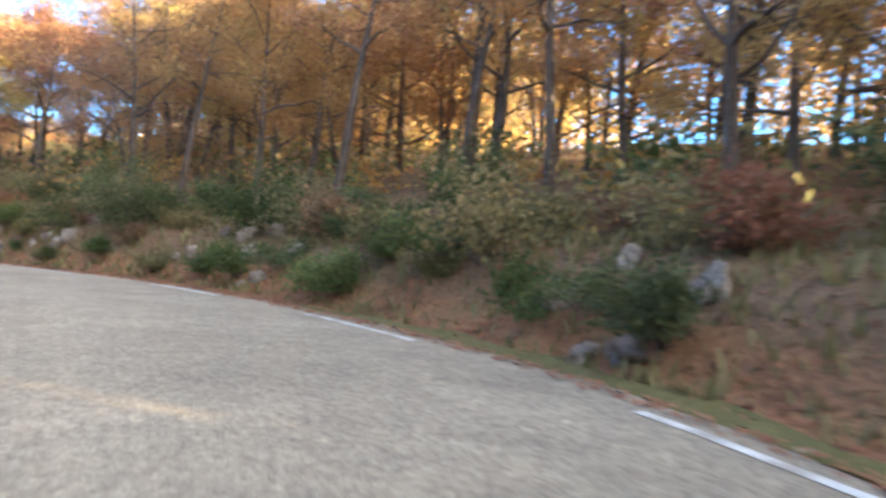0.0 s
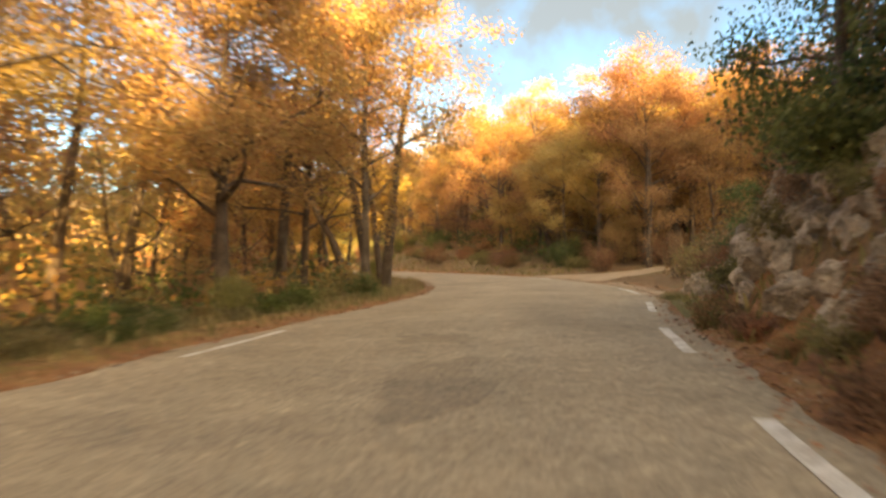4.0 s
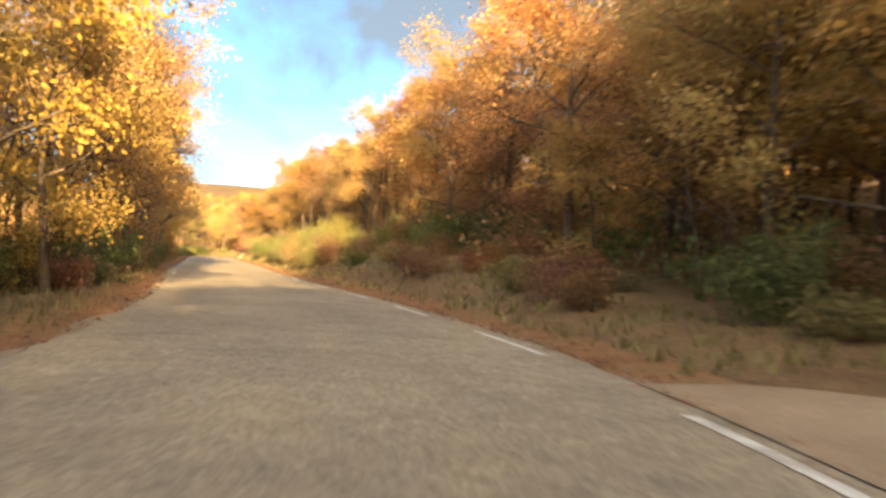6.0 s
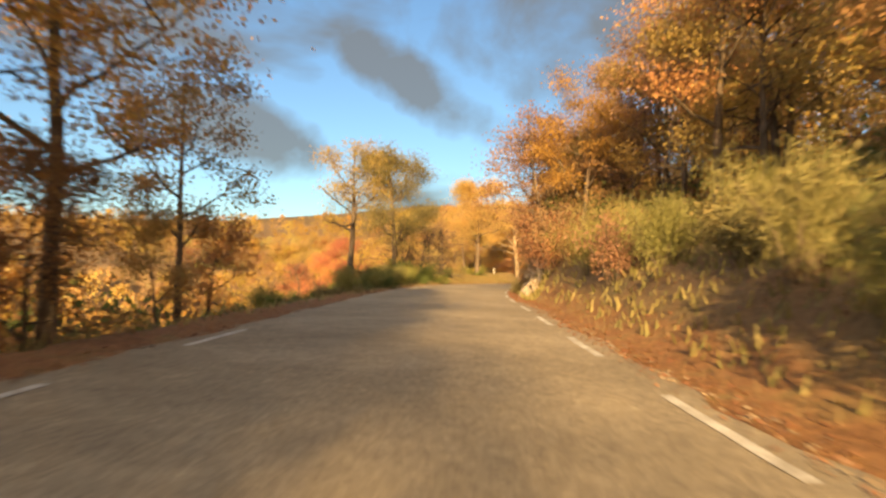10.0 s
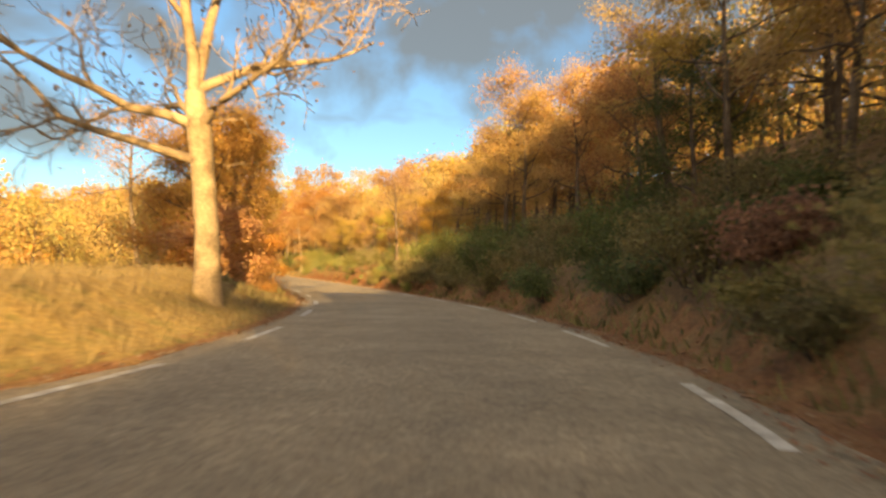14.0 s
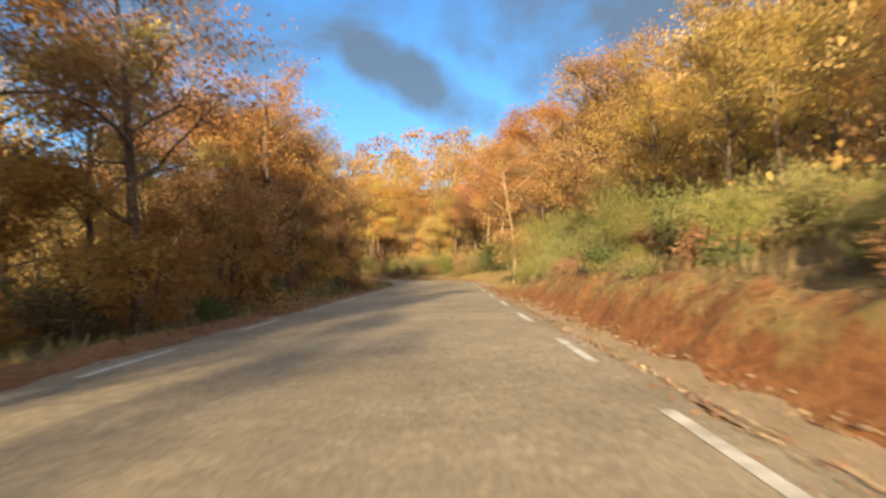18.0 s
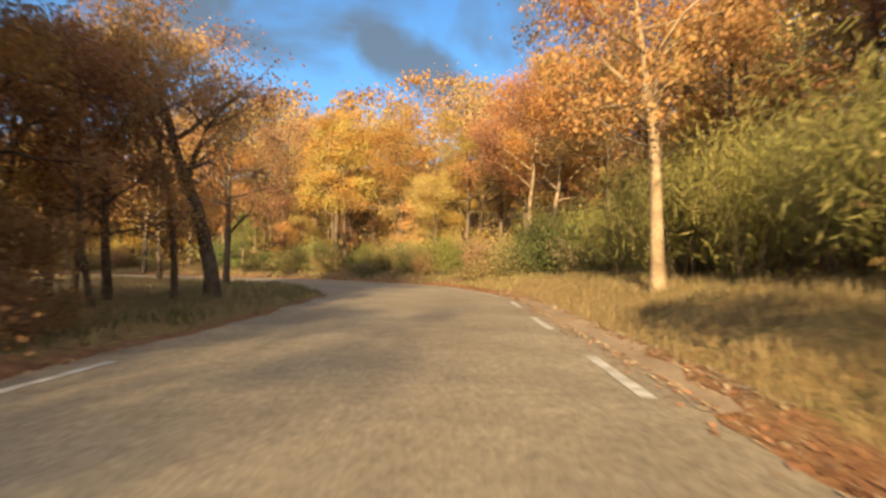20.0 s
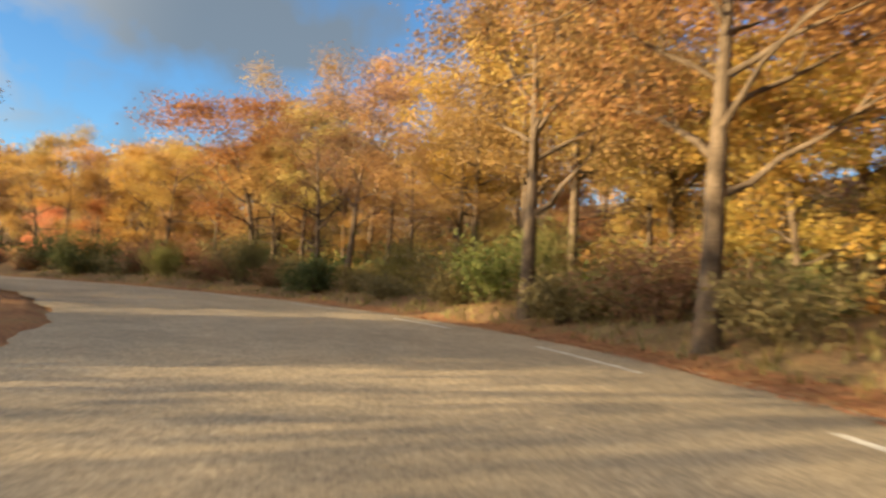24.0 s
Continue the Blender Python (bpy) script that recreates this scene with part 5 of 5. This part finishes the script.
def rock_mesh(seed, detail=3):
    """A weathered limestone block: flat breaks cut into a lump, cracked and roughened."""
    rng = random.Random(seed)
    bm = bmesh.new()
    bmesh.ops.create_icosphere(bm, subdivisions=detail, radius=1.0)
    cuts = []
    for _ in range(14):
        n = Vector((rng.gauss(0, 1), rng.gauss(0, 1), rng.gauss(0, 0.8))).normalized()
        cuts.append((n, rng.uniform(0.42, 0.85)))
    off = Vector((rng.uniform(0, 50), rng.uniform(0, 50), 0))
    for v in bm.verts:
        p = v.co.copy()
        for n, d in cuts:
            over = p.dot(n) - d
            if over > 0:
                p -= n * over
        crack = abs(noise.noise(p * 1.8 + off))
        p *= 1 + 0.2 * noise.noise(p * 3.1 + off) + 0.13 * noise.noise(p * 7.0 + off) - (0.16 * (1 - crack / 0.12) if crack < 0.12 else 0)
        v.co = p
    me = bpy.data.meshes.new("rock")
    bm.to_mesh(me)
    bm.free()
    me.materials.append(ROCK)
    return me


ROCKS = [rock_mesh(k) for k in range(700, 706)]
stones = random.Random(71)


def rock(m, u, size, label, high=1.0, lift=0.0, group=""):
    x, y = at(m, u)
    x, y = float(x), float(y)
    ob = new("rock", stones.choice(ROCKS))
    ob.matrix_basis = pose(x, y, ground_at(x, y) + lift - 0.15 * size, stones.uniform(-15, 15), stones.uniform(-15, 15), stones.uniform(0, 360))
    ob.scale = (size * stones.uniform(0.8, 1.2), size * stones.uniform(0.8, 1.2), size * high)
    return tagged(ob, label, "rock", group)


LOW = "pale grey limestone rock sticking out of the bank"
for m, u, size, high in ((81.0, 4.5, 0.7, 0.8), (82.4, 4.9, 0.6, 0.9), (90.3, 4.5, 0.45, 0.9), (91.6, 4.9, 0.6, 0.9), (92.6, 4.8, 0.7, 0.9), (93.6, 4.9, 0.5, 0.9), (99.6, 5.0, 0.7, 0.7),
                         (101.0, 4.9, 0.5, 0.9), (103.6, 4.5, 0.7, 1.0), (104.8, 4.8, 0.6, 1.0), (107.6, 4.8, 0.8, 1.1), (109.0, 4.8, 0.9, 1.2), (111.4, 5.0, 0.9, 1.3), (113.0, 5.0, 0.8, 1.1), (116.0, 5.1, 0.9, 1.4)):
    size *= 0.8
    rock(m + 0.4, u - 0.25, size * 0.5, LOW, 0.9, 0.0, group="limestone on the bank")
    rock(m, u, size, LOW, high * 0.8, -0.12 * size, group="limestone on the bank")
    rock(m - 0.5, u + 0.5, size * 0.6, LOW, 1.0, 0.05, group="limestone on the bank")


def rock_wall(name, label, m0, m1, gap, levels, first, rise, sizes, lift):
    """A stretch of rock face: an Empty at its foot and its weathered blocks as parts."""
    mid = (m0 + m1) / 2
    x, y = at(mid, float(half_width(mid)) + first)
    foot = pose(float(x), float(y), ground_at(float(x), float(y)))
    root = new(name)
    root.matrix_basis = foot
    back = foot.inverted()
    for m in np.arange(m0, m1, gap):
        for level in range(levels):
            q, u = m + stones.uniform(-0.4, 0.4), float(half_width(m)) + first + rise * level + stones.uniform(-0.15, 0.18)
            px, py = at(q, u)
            size = stones.uniform(*sizes)
            ob = new("block", stones.choice(ROCKS))
            ob.parent = root
            place = pose(float(px), float(py), ground_at(float(px), float(py)) + (lift if level else 0.0) - 0.15 * size, stones.uniform(-15, 15), stones.uniform(-15, 15), stones.uniform(0, 360))
            ob.matrix_basis = back @ place @ Matrix.Diagonal((size * stones.uniform(0.8, 1.2), size * stones.uniform(0.8, 1.2), size * stones.uniform(0.75, 1.3), 1))
    return tagged(root, label, "rock face")


rock_wall("cliff", "rough grey-brown limestone cliff beside the road", 133.0, 154.5, 0.6, 5, 1.5, 0.24, (0.2, 0.48), 0.05)
rock_wall("cliff", "low grey limestone cliff with shrubs above the bend", 301.5, 316.5, 0.65, 6, 1.0, 0.19, (0.24, 0.58), 0.2)
rock_wall("rock_outcrop", "pale limestone outcrop half hidden by brown shrubs", 284.5, 292.5, 0.85, 5, 1.25, 0.22, (0.28, 0.6), 0.15)
for m, u, size, high in ((312.6, 4.9, 0.8, 2.6), (311.2, 5.3, 0.9, 2.4)):
    rock(m, u, size, "tall pillar of pale limestone at the cliff's end", high, 0.0, "cliff")
for m, u in ((141.2, 3.9), (143.0, 4.0), (329.0, 4.2), (230.5, 4.3), (483.0, 5.9), (460.0, 3.9), (377.0, 3.6)):
    rock(m, u, 0.13, "small pale stone lying on the road's shoulder", 0.7, 0.03)


def build_track():
    """The gravel track that leaves the road, and the gravel along the road's edge before it."""
    rows = []
    for k in range(49):
        u = 3.3 + 22 * k / 48
        for side in (-1, -0.6, -0.2, 0.2, 0.6, 1):
            x, y = at(track_mid(u) + side * (float(track_half(u)) + 0.22 * math.sin(2.3 * u + 3 * side)), u)
            rows.append((float(x), float(y)))
    xy = np.array(rows)
    z = np.maximum(height(xy[:, 0], xy[:, 1]) + 0.035, 0.03)
    me = mesh_of("gravel_track", np.column_stack([xy, z]), grid_faces(6, 49), GRAVEL, True)
    tagged(new("gravel_track", me), "pale gravel track leaving the road into the wood", "track", kind="structure")
    for name, m0, m1, a, b, mat, label in (("gravel_shoulder", 153.0, 163.0, 0.42, 1.0, GRAVEL, "strip of pale gravel on the road's shoulder"),
                                           ("moss_strip", 77.0, 88.0, 0.45, 0.95, MOSS, "strip of yellow-green moss along the asphalt"),
                                           ("moss_strip", 146.5, 153.5, 0.55, 1.2, MOSS, "strip of yellow-green moss along the asphalt"),
                                           ("gravel_shoulder", 446.0, 466.0, 0.42, 1.0, GRAVEL, "strip of pale gravel on the road's shoulder"),
                                           ("gravel_shoulder", 386.0, 428.0, 0.42, 0.9, GRAVEL, "strip of pale gravel on the road's shoulder")):
        ms = np.arange(m0, m1, 0.5)
        mids = [(lambda f: (lambda q: float(half_width(q)) + a + (b - a) * f * (0.4 + 0.6 * math.sin(math.pi * (q - m0) / (m1 - m0))) * (1 + 0.25 * math.sin(3.1 * q))))(f) for f in (0, 0.5, 1)]
        pts = [at(m, u(m)) for m in ms for u in mids]
        px, py = np.array([float(p[0]) for p in pts]), np.array([float(p[1]) for p in pts])
        me = mesh_of(name, np.column_stack([px, py, height(px, py) + 0.03]), grid_faces(3, len(ms)), mat, True)
        tagged(new(name, me), label, "verge", kind="structure")


build_track()


def road_patch(m, u, long, wide, seed):
    """A repaired patch of darker asphalt with a ragged outline."""
    rng = random.Random(seed)
    verts = [(*map(float, at(m, u)), float(crown_of_road(m, u)) + 0.017)]
    n = 18
    for k in range(n):
        a = 2 * math.pi * k / n
        f = rng.uniform(0.5, 1.2)
        q, v = m + long * f * math.cos(a), u + wide * f * math.sin(a)
        x, y = at(q, v)
        verts.append((float(x), float(y), float(crown_of_road(q, v)) + 0.017))
    ob = new("asphalt_patch", mesh_of("asphalt_patch", verts, [(0, k + 1, (k + 1) % n + 1) for k in range(n)], PATCHED, True))
    ob.parent = road
    tagged(ob, "darker repaired patch of asphalt")


road_patch(142.2, -0.3, 0.7, 0.75, 1)
road_patch(138.6, 0.45, 1.7, 0.55, 2)


def marker_stone(m, u, tall):
    x, y = at(m, u)
    bm = bmesh.new()
    bmesh.ops.create_cube(bm, size=1.0)
    for v in bm.verts:
        v.co.x *= 0.11 if v.co.z < 0 else 0.09
        v.co.y *= 0.08
        v.co.z = (v.co.z + 0.5) * tall
    bmesh.ops.bevel(bm, geom=bm.edges[:], offset=0.02, segments=2, affect="EDGES")
    me = bpy.data.meshes.new("marker_stone")
    bm.to_mesh(me)
    bm.free()
    me.materials.append(PAINT)
    ob = new("marker_stone", me)
    ob.matrix_basis = pose(float(x), float(y), ground_at(float(x), float(y)) - 0.05, 3, -4, 20)
    tagged(ob, "pale stone marker post in the dry grass", "marker post")


marker_stone(334.7, -6.2, 0.85)
rock(157.6, 6.3, 0.4, "grey limestone rock among the roadside scrub", 1.3)
stand(pale_sapling, 442.0, 4.6, 1.0)
stand(B[0], 478.5, -7.3, 1.2)
stand(BRONZES[0], 487.0, -9.0, 1.1)
for k in PATTERNS:
    if k.name not in used:
        for o in (*k.children_recursive, k):
            bpy.data.objects.remove(o)
